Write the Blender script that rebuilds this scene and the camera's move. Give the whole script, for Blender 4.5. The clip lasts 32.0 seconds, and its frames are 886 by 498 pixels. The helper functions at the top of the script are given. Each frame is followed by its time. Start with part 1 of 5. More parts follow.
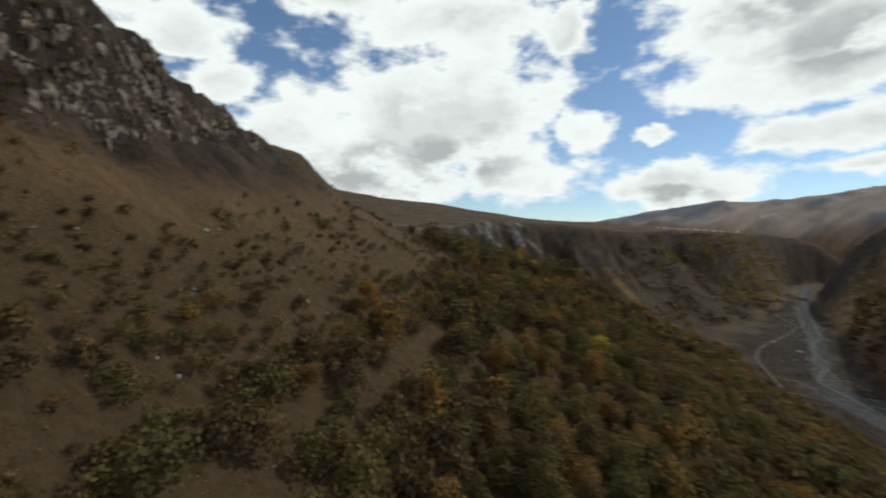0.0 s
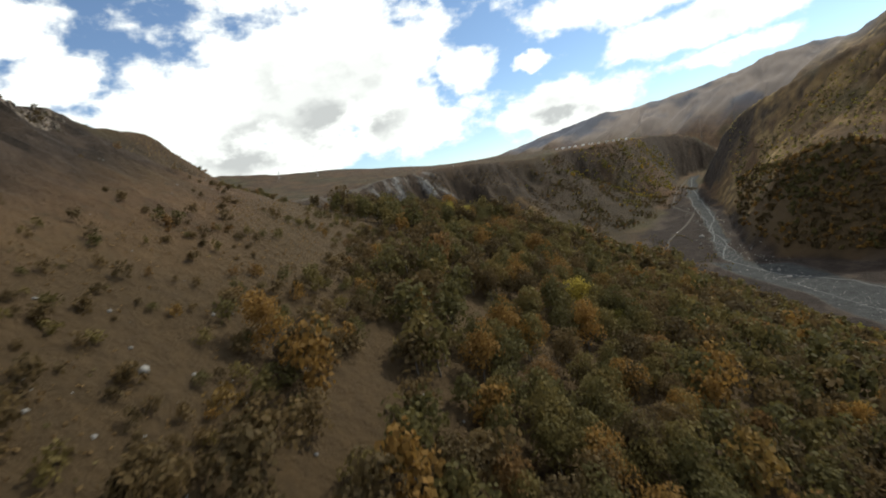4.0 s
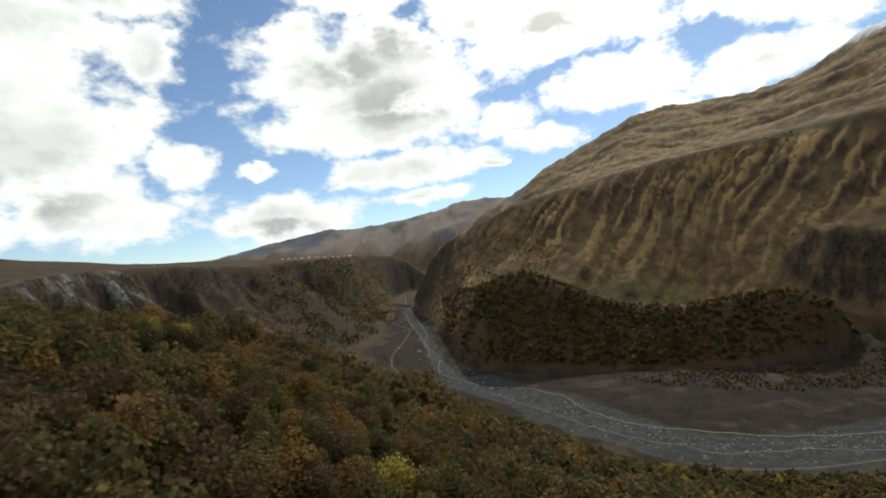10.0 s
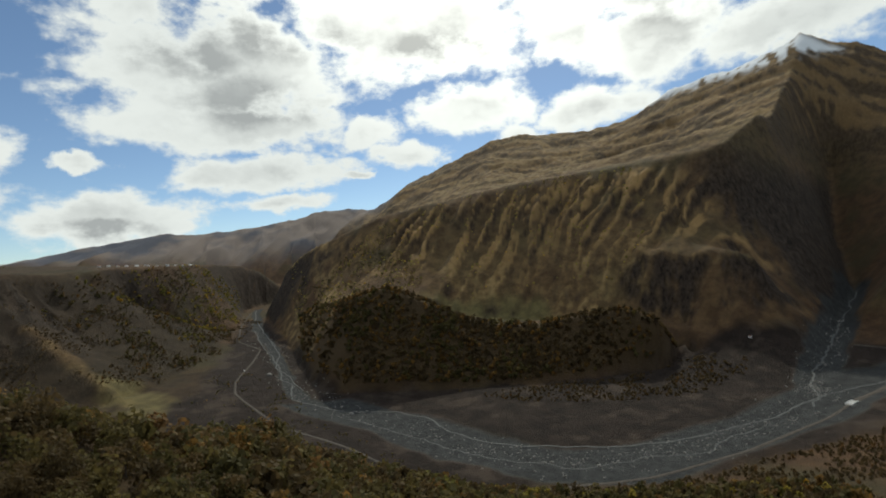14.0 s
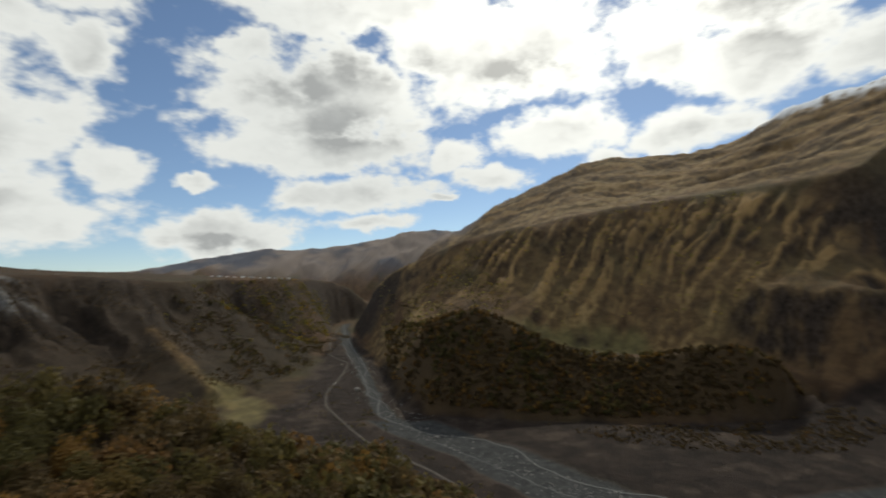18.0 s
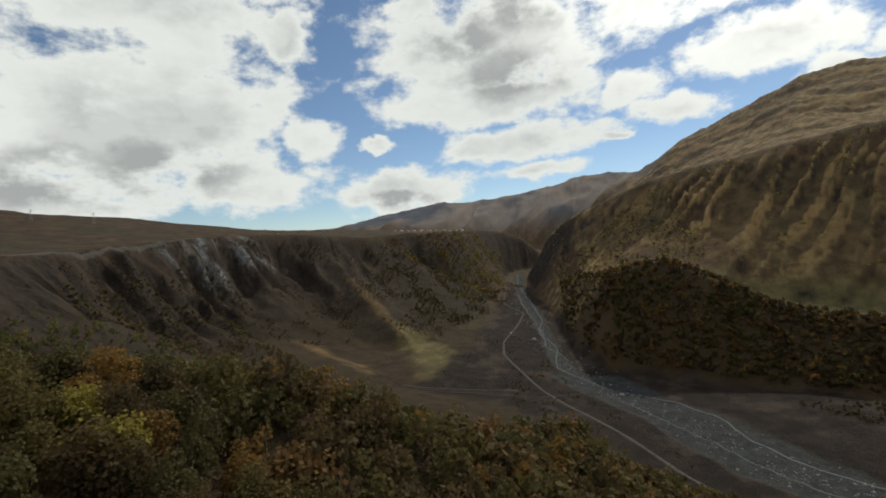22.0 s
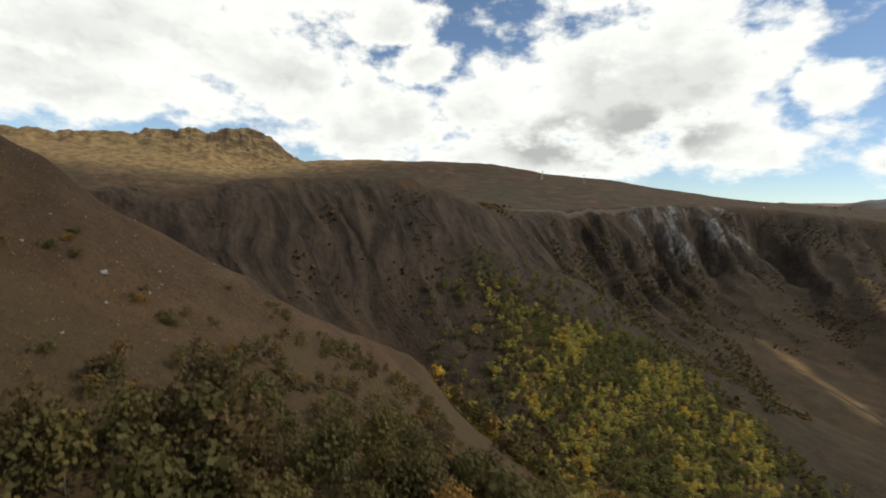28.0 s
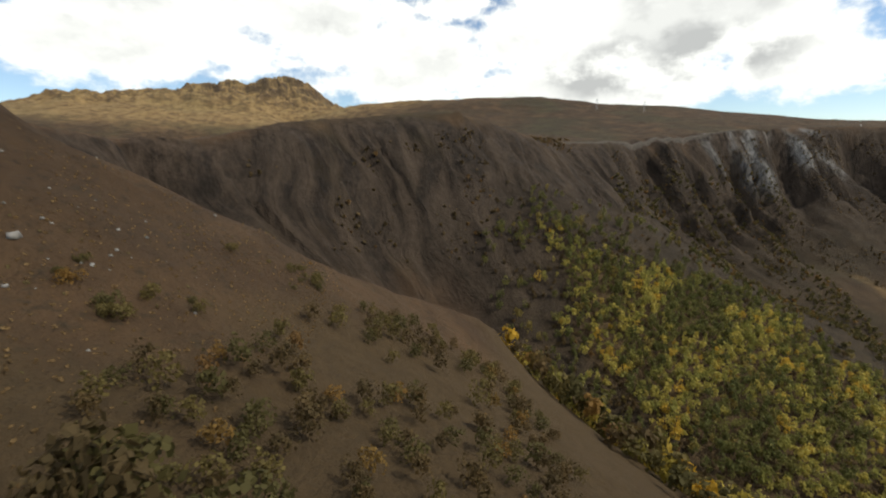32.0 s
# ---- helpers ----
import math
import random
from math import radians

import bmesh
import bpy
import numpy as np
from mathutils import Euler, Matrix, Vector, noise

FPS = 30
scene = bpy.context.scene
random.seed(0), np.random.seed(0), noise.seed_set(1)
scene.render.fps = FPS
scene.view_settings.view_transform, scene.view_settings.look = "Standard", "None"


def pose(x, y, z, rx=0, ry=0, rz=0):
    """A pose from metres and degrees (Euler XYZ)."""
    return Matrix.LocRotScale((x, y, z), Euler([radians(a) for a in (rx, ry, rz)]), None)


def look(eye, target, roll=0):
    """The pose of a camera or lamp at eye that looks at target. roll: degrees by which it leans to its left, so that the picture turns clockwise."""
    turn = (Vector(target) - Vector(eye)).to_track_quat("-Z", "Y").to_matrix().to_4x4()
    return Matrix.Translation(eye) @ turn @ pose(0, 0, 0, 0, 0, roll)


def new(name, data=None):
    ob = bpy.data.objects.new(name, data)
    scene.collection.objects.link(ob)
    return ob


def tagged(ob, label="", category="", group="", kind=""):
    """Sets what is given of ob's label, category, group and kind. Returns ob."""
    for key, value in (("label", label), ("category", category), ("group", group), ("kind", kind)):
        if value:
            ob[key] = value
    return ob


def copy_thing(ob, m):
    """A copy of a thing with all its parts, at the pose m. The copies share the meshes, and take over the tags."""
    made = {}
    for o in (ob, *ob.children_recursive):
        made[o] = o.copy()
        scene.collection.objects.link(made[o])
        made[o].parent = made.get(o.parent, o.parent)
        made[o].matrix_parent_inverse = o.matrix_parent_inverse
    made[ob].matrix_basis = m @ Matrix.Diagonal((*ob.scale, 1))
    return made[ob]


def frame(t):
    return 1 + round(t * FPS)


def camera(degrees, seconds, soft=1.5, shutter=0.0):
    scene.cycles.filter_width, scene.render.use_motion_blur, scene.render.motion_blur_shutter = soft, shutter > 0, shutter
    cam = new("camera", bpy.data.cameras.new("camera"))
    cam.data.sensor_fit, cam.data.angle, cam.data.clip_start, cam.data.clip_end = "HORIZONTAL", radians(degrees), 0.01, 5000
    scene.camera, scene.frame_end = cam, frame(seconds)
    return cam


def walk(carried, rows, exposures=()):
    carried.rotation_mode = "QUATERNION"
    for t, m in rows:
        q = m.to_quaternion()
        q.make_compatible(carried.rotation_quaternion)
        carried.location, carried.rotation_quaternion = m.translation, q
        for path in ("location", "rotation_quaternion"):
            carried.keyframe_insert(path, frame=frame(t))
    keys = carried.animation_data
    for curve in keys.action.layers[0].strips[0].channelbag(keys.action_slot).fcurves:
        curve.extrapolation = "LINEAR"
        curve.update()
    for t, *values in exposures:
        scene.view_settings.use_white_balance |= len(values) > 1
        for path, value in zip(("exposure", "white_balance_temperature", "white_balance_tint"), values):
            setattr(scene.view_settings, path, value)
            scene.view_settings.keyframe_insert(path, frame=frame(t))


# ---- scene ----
cam = camera(86.5, 32.0, soft=1.8, shutter=0.7)
PATH = [
    (0, pose(75.00, -150.00, 326.00, 88.89, -0.84, 42.40)),
    (0.5, pose(70.57, -145.57, 326.00, 88.30, -2.58, 50.24)),
    (1, pose(66.14, -141.14, 326.00, 88.40, -3.40, 52.01)),
    (1.5, pose(61.71, -136.71, 326.00, 91.48, 0.36, 54.00)),
    (2, pose(57.29, -132.29, 326.00, 90.73, 4.49, 53.30)),
    (2.5, pose(52.86, -127.86, 326.00, 89.66, 10.60, 47.47)),
    (3, pose(48.43, -123.43, 326.00, 82.17, 11.39, 39.67)),
    (3.5, pose(44.00, -119.00, 326.00, 81.01, 11.01, 33.97)),
    (5.5, pose(21.06, -95.57, 326.46, 87.83, 9.74, 24.96)),
    (6, pose(16.56, -91.43, 323.67, 86.38, 7.61, 17.30)),
    (6.5, pose(12.61, -87.69, 322.60, 85.21, 11.44, 14.80)),
    (7, pose(9.94, -83.65, 322.48, 88.05, 12.16, 15.11)),
    (7.5, pose(8.11, -79.21, 322.81, 89.01, 11.23, 13.00)),
    (8, pose(5.92, -74.34, 324.54, 87.35, 8.57, 11.03)),
    (8.5, pose(3.41, -69.18, 326.16, 84.85, 7.64, 8.36)),
    (9, pose(1.10, -63.49, 327.64, 84.24, 5.29, 3.67)),
    (9.5, pose(-1.30, -57.39, 327.63, 91.45, 3.23, 3.62)),
    (10, pose(-2.63, -50.24, 327.22, 90.83, 6.58, -1.86)),
    (10.5, pose(-2.82, -41.69, 327.35, 89.86, 5.30, -3.17)),
    (11, pose(-1.92, -32.22, 327.23, 93.07, 3.40, -2.73)),
    (11.5, pose(-0.93, -22.17, 327.95, 94.08, 2.96, -7.11)),
    (12, pose(-0.21, -12.98, 329.39, 92.75, -1.48, -14.61)),
    (12.5, pose(0.53, -5.32, 331.09, 90.61, -0.76, -18.22)),
    (13, pose(0.00, -0.01, 331.89, 88.72, 2.17, -18.56)),
    (13.5, pose(-1.21, 5.66, 330.96, 89.31, 7.05, -18.75)),
    (14, pose(-2.64, 11.15, 329.72, 90.77, 4.83, -18.75)),
    (14.5, pose(-4.58, 15.96, 328.38, 89.46, 2.03, -19.08)),
    (16.5, pose(-16.00, 35.48, 328.62, 91.15, -1.23, -22.42)),
    (17, pose(-18.79, 33.67, 330.71, 93.22, -0.29, -18.28)),
    (17.5, pose(-21.50, 31.53, 331.48, 94.43, 2.00, -14.13)),
    (18, pose(-23.76, 31.70, 332.38, 94.07, 2.34, -9.05)),
    (18.5, pose(-25.15, 35.37, 333.41, 96.29, 1.78, -1.23)),
    (19, pose(-25.53, 40.82, 334.66, 95.93, 2.54, 0.71)),
    (19.5, pose(-25.41, 46.23, 335.41, 94.28, 3.76, 4.98)),
    (20, pose(-26.52, 51.58, 336.16, 94.64, 7.16, 6.94)),
    (20.5, pose(-27.72, 55.92, 337.27, 91.68, 4.07, 8.26)),
    (21, pose(-28.33, 59.22, 338.39, 88.21, 1.44, 6.09)),
    (21.5, pose(-29.36, 63.12, 338.41, 87.71, 5.27, 7.33)),
    (22, pose(-30.21, 67.63, 337.99, 88.97, 4.07, 11.46)),
    (22.5, pose(-32.13, 71.87, 337.58, 88.05, 4.04, 10.13)),
    (23, pose(-34.18, 76.15, 338.37, 87.44, 1.61, 12.38)),
    (23.5, pose(-37.18, 80.61, 341.47, 87.43, -5.52, 18.92)),
    (24, pose(-40.12, 84.84, 345.79, 84.28, -8.08, 23.05)),
    (24.5, pose(-43.15, 89.49, 350.33, 82.69, -8.74, 28.95)),
    (25, pose(-44.97, 95.21, 352.56, 83.66, -6.52, 37.03)),
    (25.5, pose(-47.15, 101.83, 351.13, 88.27, -6.54, 38.58)),
    (26, pose(-49.19, 108.05, 348.57, 89.79, -6.17, 44.40)),
    (26.5, pose(-51.31, 111.67, 347.05, 87.42, -5.16, 53.34)),
    (28.5, pose(-68.54, 120.37, 362.18, 85.50, -0.27, 67.84)),
    (29, pose(-73.76, 122.63, 360.88, 85.84, 3.27, 72.66)),
    (29.5, pose(-79.96, 125.41, 359.61, 86.69, 5.90, 75.04)),
    (30, pose(-87.40, 126.90, 358.29, 86.13, 5.63, 74.48)),
    (30.5, pose(-94.07, 127.68, 356.79, 85.29, 5.57, 75.62)),
    (31, pose(-102.22, 129.74, 355.32, 87.40, 5.44, 78.26)),
    (31.5, pose(-111.31, 131.06, 353.07, 82.59, 1.98, 72.24)),
    (32, pose(-119.75, 131.82, 351.73, 78.34, 0.77, 69.83)),
]
walk(cam, PATH, exposures=[(0.0, 0, 6250, 4), (1.0, 0.2, 6300, 4), (3.0, 0.45, 6450, 5), (6.0, 0.4, 6450, 5), (9.0, 0.2, 6450, 5), (11.0, 0.05, 6450, 4), (12.0, -0.2, 6450, 4), (13.0, -0.3, 6450, 4), (14.0, -0.2, 6350, 3), (17.0, -0.12, 6350, 3), (18.0, -0.25, 6500, 6), (19.0, -0.32, 6550, 8), (20.0, -0.5, 6600, 8), (21.0, -0.45, 6550, 7), (22.0, -0.25, 6450, 5), (23.0, -0.25, 6450, 5), (25.0, 0.15, 6450, 5), (26.0, 0.12, 6500, 6), (30.0, 0.12, 6550, 7), (32.0, 0.32, 6550, 7)])

# ---------------------------------------------------------------- world, sun, exposure
SUN_AZ, SUN_EL = -29.0, 43.0          # degrees left of +y, above the horizon


def math_node(nt, op, a, b=None, c=None, clamp=False):
    n = nt.nodes.new("ShaderNodeMath")
    n.operation, n.use_clamp = op, clamp
    for i, v in enumerate((a, b, c)):
        if v is None:
            continue
        if isinstance(v, (int, float)):
            n.inputs[i].default_value = v
        else:
            nt.links.new(v, n.inputs[i])
    return n.outputs[0]


def vec_node(nt, op, a, b=None):
    n = nt.nodes.new("ShaderNodeVectorMath")
    n.operation = op
    for i, v in enumerate((a, b)):
        if v is None:
            continue
        if isinstance(v, (tuple, list)):
            n.inputs[i].default_value = v
        else:
            nt.links.new(v, n.inputs[i])
    return n.outputs["Value"] if op in ("LENGTH", "DOT_PRODUCT", "DISTANCE") else n.outputs["Vector"]


def ramp_node(nt, x, a, b, lo=0.0, hi=1.0):
    n = nt.nodes.new("ShaderNodeMapRange")
    n.interpolation_type = "SMOOTHSTEP"
    nt.links.new(x, n.inputs["Value"])
    for k, v in (("From Min", a), ("From Max", b), ("To Min", lo), ("To Max", hi)):
        n.inputs[k].default_value = v
    return n.outputs["Result"]


def noise_node(nt, vec, scale, detail=5.0, rough=0.55, out="Fac", distortion=0.0):
    n = nt.nodes.new("ShaderNodeTexNoise")
    nt.links.new(vec, n.inputs["Vector"])
    n.inputs["Scale"].default_value = scale
    n.inputs["Detail"].default_value = detail
    n.inputs["Roughness"].default_value = rough
    n.inputs["Distortion"].default_value = distortion
    return n.outputs[out]


def mix_node(nt, fac, a, b, blend="MIX"):
    n = nt.nodes.new("ShaderNodeMix")
    n.data_type, n.blend_type = "RGBA", blend
    if isinstance(fac, (int, float)):
        n.inputs["Factor"].default_value = fac
    else:
        nt.links.new(fac, n.inputs["Factor"])
    for key, v in (("A", a), ("B", b)):
        s = [i for i in n.inputs if i.name == key and i.type == "RGBA"][0]
        if isinstance(v, (tuple, list)):
            s.default_value = (*v[:3], 1.0)
        else:
            nt.links.new(v, s)
    return [o for o in n.outputs if o.type == "RGBA"][0]


def make_world():
    world = bpy.data.worlds.new("sky")
    scene.world = world
    world.use_nodes = True
    nt = world.node_tree
    nt.nodes.clear()
    sky = nt.nodes.new("ShaderNodeTexSky")
    sky.sky_type, sky.sun_disc = "NISHITA", False
    sky.sun_elevation, sky.sun_rotation = radians(SUN_EL), radians(-SUN_AZ)
    sky.altitude, sky.dust_density, sky.ozone_density = 1800, 0.6, 1.6
    co = nt.nodes.new("ShaderNodeTexCoord").outputs["Generated"]
    sep = nt.nodes.new("ShaderNodeSeparateXYZ")
    nt.links.new(co, sep.inputs[0])
    az = math_node(nt, "MULTIPLY", math_node(nt, "ARCTAN2", math_node(nt, "MULTIPLY", sep.outputs[0], -1.0), sep.outputs[1]), 57.2958)
    el = math_node(nt, "MULTIPLY", math_node(nt, "ARCSINE", sep.outputs[2]), 57.2958)
    com = nt.nodes.new("ShaderNodeCombineXYZ")
    nt.links.new(az, com.inputs[0])
    nt.links.new(el, com.inputs[1])
    p = com.outputs[0]
    # ragged edges: two scales of noise push the lookup about
    w1 = vec_node(nt, "MULTIPLY", vec_node(nt, "SUBTRACT", noise_node(nt, p, 0.16, 6.0, 0.6, "Color"), (0.5, 0.5, 0.5)), (7.0, 4.0, 0.0))
    q = vec_node(nt, "ADD", p, w1)
    field = None
    for a, e, ra, re in HIGH_CLOUDS + SIDE_CLOUDS + OUTER_CLOUDS:
        d = vec_node(nt, "LENGTH", vec_node(nt, "MULTIPLY", vec_node(nt, "SUBTRACT", q, (a, e, 0.0)), (1.0 / ra, 1.0 / re, 0.0)))
        v = math_node(nt, "SUBTRACT", 1.0, d)
        field = v if field is None else math_node(nt, "MAXIMUM", field, v)
    n1 = noise_node(nt, vec_node(nt, "MULTIPLY", p, (0.8, 1.25, 0.0)), 0.24, 9.0, 0.60)
    body = math_node(nt, "ADD", field, math_node(nt, "MULTIPLY", math_node(nt, "SUBTRACT", n1, 0.46), 2.3))
    dens = ramp_node(nt, body, -0.24, 0.30)
    # grey where the cloud is thick and low, white where it thins towards the rim
    n2 = noise_node(nt, vec_node(nt, "MULTIPLY", q, (0.05, 0.11, 0.0)), 1.0, 4.0, 0.5)
    above = noise_node(nt, vec_node(nt, "MULTIPLY", vec_node(nt, "ADD", p, (0.4, 1.5, 0.0)), (0.8, 1.25, 0.0)), 0.24, 7.0, 0.58)
    relief_ = ramp_node(nt, math_node(nt, "SUBTRACT", above, n1), -0.09, 0.16)
    belly = math_node(nt, "ADD", math_node(nt, "MULTIPLY", relief_, 0.42), math_node(nt, "MULTIPLY", ramp_node(nt, n2, 0.36, 0.62), 0.72))
    low = None
    for a, e, ra, re in GREY_BELLIES:
        d = vec_node(nt, "LENGTH", vec_node(nt, "MULTIPLY", vec_node(nt, "SUBTRACT", q, (a, e, 0.0)), (1.0 / ra, 1.0 / re, 0.0)))
        v = math_node(nt, "SUBTRACT", 1.0, d)
        low = v if low is None else math_node(nt, "MAXIMUM", low, v)
    belly = math_node(nt, "ADD", math_node(nt, "MULTIPLY", belly, 0.62), ramp_node(nt, low, -0.25, 0.55, 0.0, 0.85))
    thick = math_node(nt, "MULTIPLY", ramp_node(nt, body, 0.15, 0.95), belly, clamp=True)
    sun = Vector((-math.sin(radians(SUN_AZ)) * math.cos(radians(SUN_EL)), math.cos(radians(SUN_AZ)) * math.cos(radians(SUN_EL)), math.sin(radians(SUN_EL))))
    near = ramp_node(nt, vec_node(nt, "DOT_PRODUCT", co, tuple(sun)), 0.80, 0.995)
    white = mix_node(nt, near, (0.96, 0.96, 0.93), (1.6, 1.56, 1.46))
    grey = mix_node(nt, near, (0.47, 0.475, 0.475), (0.74, 0.72, 0.68))
    cloud = mix_node(nt, thick, white, grey)
    blue = nt.nodes.new("ShaderNodeVectorMath")
    blue.operation = "SCALE"
    nt.links.new(sky.outputs[0], blue.inputs[0])
    blue.inputs["Scale"].default_value = SKY
    out = mix_node(nt, dens, blue.outputs[0], cloud)
    bg = nt.nodes.new("ShaderNodeBackground")
    bg.inputs["Strength"].default_value = 1.0
    nt.links.new(out, bg.inputs["Color"])
    wo = nt.nodes.new("ShaderNodeOutputWorld")
    nt.links.new(bg.outputs[0], wo.inputs["Surface"])
    world.cycles.sampling_method = "MANUAL"
    world.cycles.sample_map_resolution = 512


SKY = 0.11
# clouds: degrees left of +y, elevation, half width, half height
HIGH_CLOUDS = [
    (47.5, 12.8, 15.0, 7.2), (39.5, 15.0, 10.5, 7.6), (34.0, 8.0, 7.5, 3.2), (56.0, 7.0, 12.0, 4.0), (41.5, 24.2, 13.5, 3.6), (36.5, 28.4, 12.0, 2.6),
    (28.0, 23.4, 2.8, 3.0), (26.2, 12.9, 3.2, 2.5), (30.6, 6.9, 3.0, 1.8), (4.5, 21.4, 13.0, 6.4), (3.5, 16.2, 13.0, 3.0), (1.4, 10.9, 10.0, 1.9),
    (-0.5, 31.4, 16.0, 3.4), (-17.5, 26.6, 16.0, 5.4), (16.0, 6.3, 8.0, 2.6), (-0.7, 7.4, 4.8, 1.1), (18.4, 11.6, 2.4, 0.7),
    (13.4, 26.8, 2.6, 1.6), (-9.5, 10.2, 1.6, 0.5),
]
GREY_BELLIES = [
    (-1.0, 25.5, 11.0, 3.2), (1.5, 18.6, 9.5, 2.6), (-50.0, 25.5, 14.0, 5.0), (46.5, 7.6, 11.0, 3.0), (52.5, 8.8, 8.0, 2.6), (8.0, 22.5, 6.0, 2.4), (40.5, 9.5, 7.0, 3.0), (-20.0, 24.0, 7.0, 2.0), (16.5, 5.2, 6.0, 1.0),
]
SIDE_CLOUDS = [
    (74.5, 10.0, 11.0, 5.0), (72.6, 21.0, 6.4, 2.6), (67.0, 16.6, 4.2, 3.0), (95.5, 16.2, 19.0, 6.0), (102.0, 10.6, 15.0, 3.4), (82.0, 22.4, 13.0, 2.8),
    (83.0, 13.0, 9.0, 4.0), (111.0, 17.6, 1.3, 1.8), (61.5, 12.0, 5.0, 3.2), (55.0, 26.5, 9.0, 2.6), (-24.3, 17.0, 7.6, 2.6), (-44.5, 20.8, 7.6, 3.8), (-57.0, 19.3, 9.5, 2.6),
    (-38.0, 15.2, 5.2, 2.3), (-15.4, 12.6, 4.0, 1.8), (-10.9, 15.4, 4.0, 1.9), (-36.5, 23.0, 4.4, 2.4), (-47.0, 27.5, 14.0, 4.6), (-29.0, 13.5, 3.0, 1.3), (120.0, 12.0, 4.0, 2.0),
]
OUTER_CLOUDS = [
    (140, 30, 20, 9), (165, 20, 16, 6), (-95, 30, 20, 10), (-120, 22, 20, 7), (-150, 32, 22, 10), (-80, 46, 22, 8),
    (-20, 50, 24, 8), (40, 50, 22, 7), (90, 48, 26, 9), (150, 55, 30, 9), (0, 72, 60, 9), (120, 70, 50, 8),
    (-120, 66, 50, 9),
]
make_world()
lamp = bpy.data.lights.new("sun", "SUN")
lamp.energy, lamp.angle, lamp.color = 2.5, radians(1.5), (1.0, 0.93, 0.80)
sun_ob = new("sun", lamp)
_a, _e = radians(SUN_AZ), radians(SUN_EL)
sun_ob.matrix_world = look((-math.sin(_a) * math.cos(_e) * 900, math.cos(_a) * math.cos(_e) * 900, math.sin(_e) * 900 + 300), (0, 0, 300))

# ---------------------------------------------------------------- number tools
def hash2(ix, iy, seed):
    h = (ix.astype(np.int64) * 374761393 + iy.astype(np.int64) * 668265263 + seed * 1442695041) & 0xFFFFFFFF
    h = ((h ^ (h >> 13)) * 1274126177) & 0xFFFFFFFF
    return ((h ^ (h >> 16)) & 0xFFFFFF) / float(0xFFFFFF)


def grad_noise(x, y, seed=0):
    """Smooth gradient noise, about -0.7 to 0.7."""
    ix, iy = np.floor(x), np.floor(y)
    fx, fy = x - ix, y - iy
    ux, uy = fx * fx * fx * (fx * (fx * 6 - 15) + 10), fy * fy * fy * (fy * (fy * 6 - 15) + 10)
    out = 0.0
    for dx in (0, 1):
        for dy in (0, 1):
            a = hash2(ix + dx, iy + dy, seed) * 2 * np.pi
            g = np.cos(a) * (fx - dx) + np.sin(a) * (fy - dy)
            out = out + g * (ux if dx else 1 - ux) * (uy if dy else 1 - uy)
    return out


def fbm(x, y, size, octaves=5, gain=0.5, seed=0):
    s, a, f = 0.0, 1.0, 1.0 / size
    for k in range(octaves):
        s = s + a * grad_noise(x * f + 17.3 * k, y * f - 9.1 * k, seed + k)
        a, f = a * gain, f * 2.03
    return s


def ridged(x, y, size, octaves=4, seed=0):
    s, a, f = 0.0, 1.0, 1.0 / size
    for k in range(octaves):
        s = s + a * (0.5 - np.abs(grad_noise(x * f, y * f, seed + k)) * 1.6)
        a, f = a * 0.5, f * 2.1
    return s


def smooth(e0, e1, x):
    t = np.clip((x - e0) / (e1 - e0), 0, 1)
    return t * t * (3 - 2 * t)


def line_distance(x, y, line):
    """Distance to a polyline and the length run along it to the nearest point."""
    best, along, run = np.full(x.shape, 1e9), np.zeros(x.shape), 0.0
    for (ax, ay, *_), (bx, by, *_) in zip(line, line[1:]):
        dx, dy = bx - ax, by - ay
        ln = math.hypot(dx, dy)
        t = np.clip(((x - ax) * dx + (y - ay) * dy) / (ln * ln), 0, 1)
        d = np.hypot(x - ax - t * dx, y - ay - t * dy)
        m = d < best
        best, along = np.where(m, d, best), np.where(m, run + t * ln, along)
        run += ln
    return best, along


def inside(x, y, poly):
    m = np.zeros(x.shape, bool)
    for (ax, ay), (bx, by) in zip(poly, poly[1:] + poly[:1]):
        c = ((ay > y) != (by > y)) & (x < (bx - ax) * (y - ay) / (by - ay + 1e-9) + ax)
        m ^= c
    return m


def depth_in(x, y, poly):
    """Distance to an outline, positive inside it."""
    d, _ = line_distance(x, y, poly + poly[:1])
    return np.where(inside(x, y, poly), d, -d)


# ---------------------------------------------------------------- the land: crests, rims, feet and streams
NEAR_CREST = [(-60, -420, 520), (-110, -240, 460), (-150, -130, 414), (-200, -40, 394), (-232, 10, 390), (-247, 45, 390), (-258, 68, 372), (-262, 82, 359),
              (-266, 95, 348), (-270, 121, 331), (-280, 140, 318), (-289, 160, 306), (-301, 188, 292), (-319, 226, 270), (-330, 290, 190), (-320, 350, 118)]
CRAG_TOP = [(-80, -190, 428), (-86, -150, 408), (-97, -112, 392), (-112, -90, 383), (-132, -64, 381), (-151, -42, 380)]
CRAG_BACK = [(-118, -190, 442), (-122, -150, 422), (-130, -112, 401), (-143, -88, 392), (-166, -60, 391)]
NOSE_FOOT = [(-148, -26, 365), (-172, -24, 372), (-192, -28, 379)]
CRAG_FOOT = [(-40, -190, 354), (-52, -150, 349), (-64, -124, 346), (-80, -102, 353), (-112, -74, 362), (-142, -42, 368)]
BELOW_CREST = [(-190, 20, 352), (-200, 60, 346), (-214, 95, 330)]
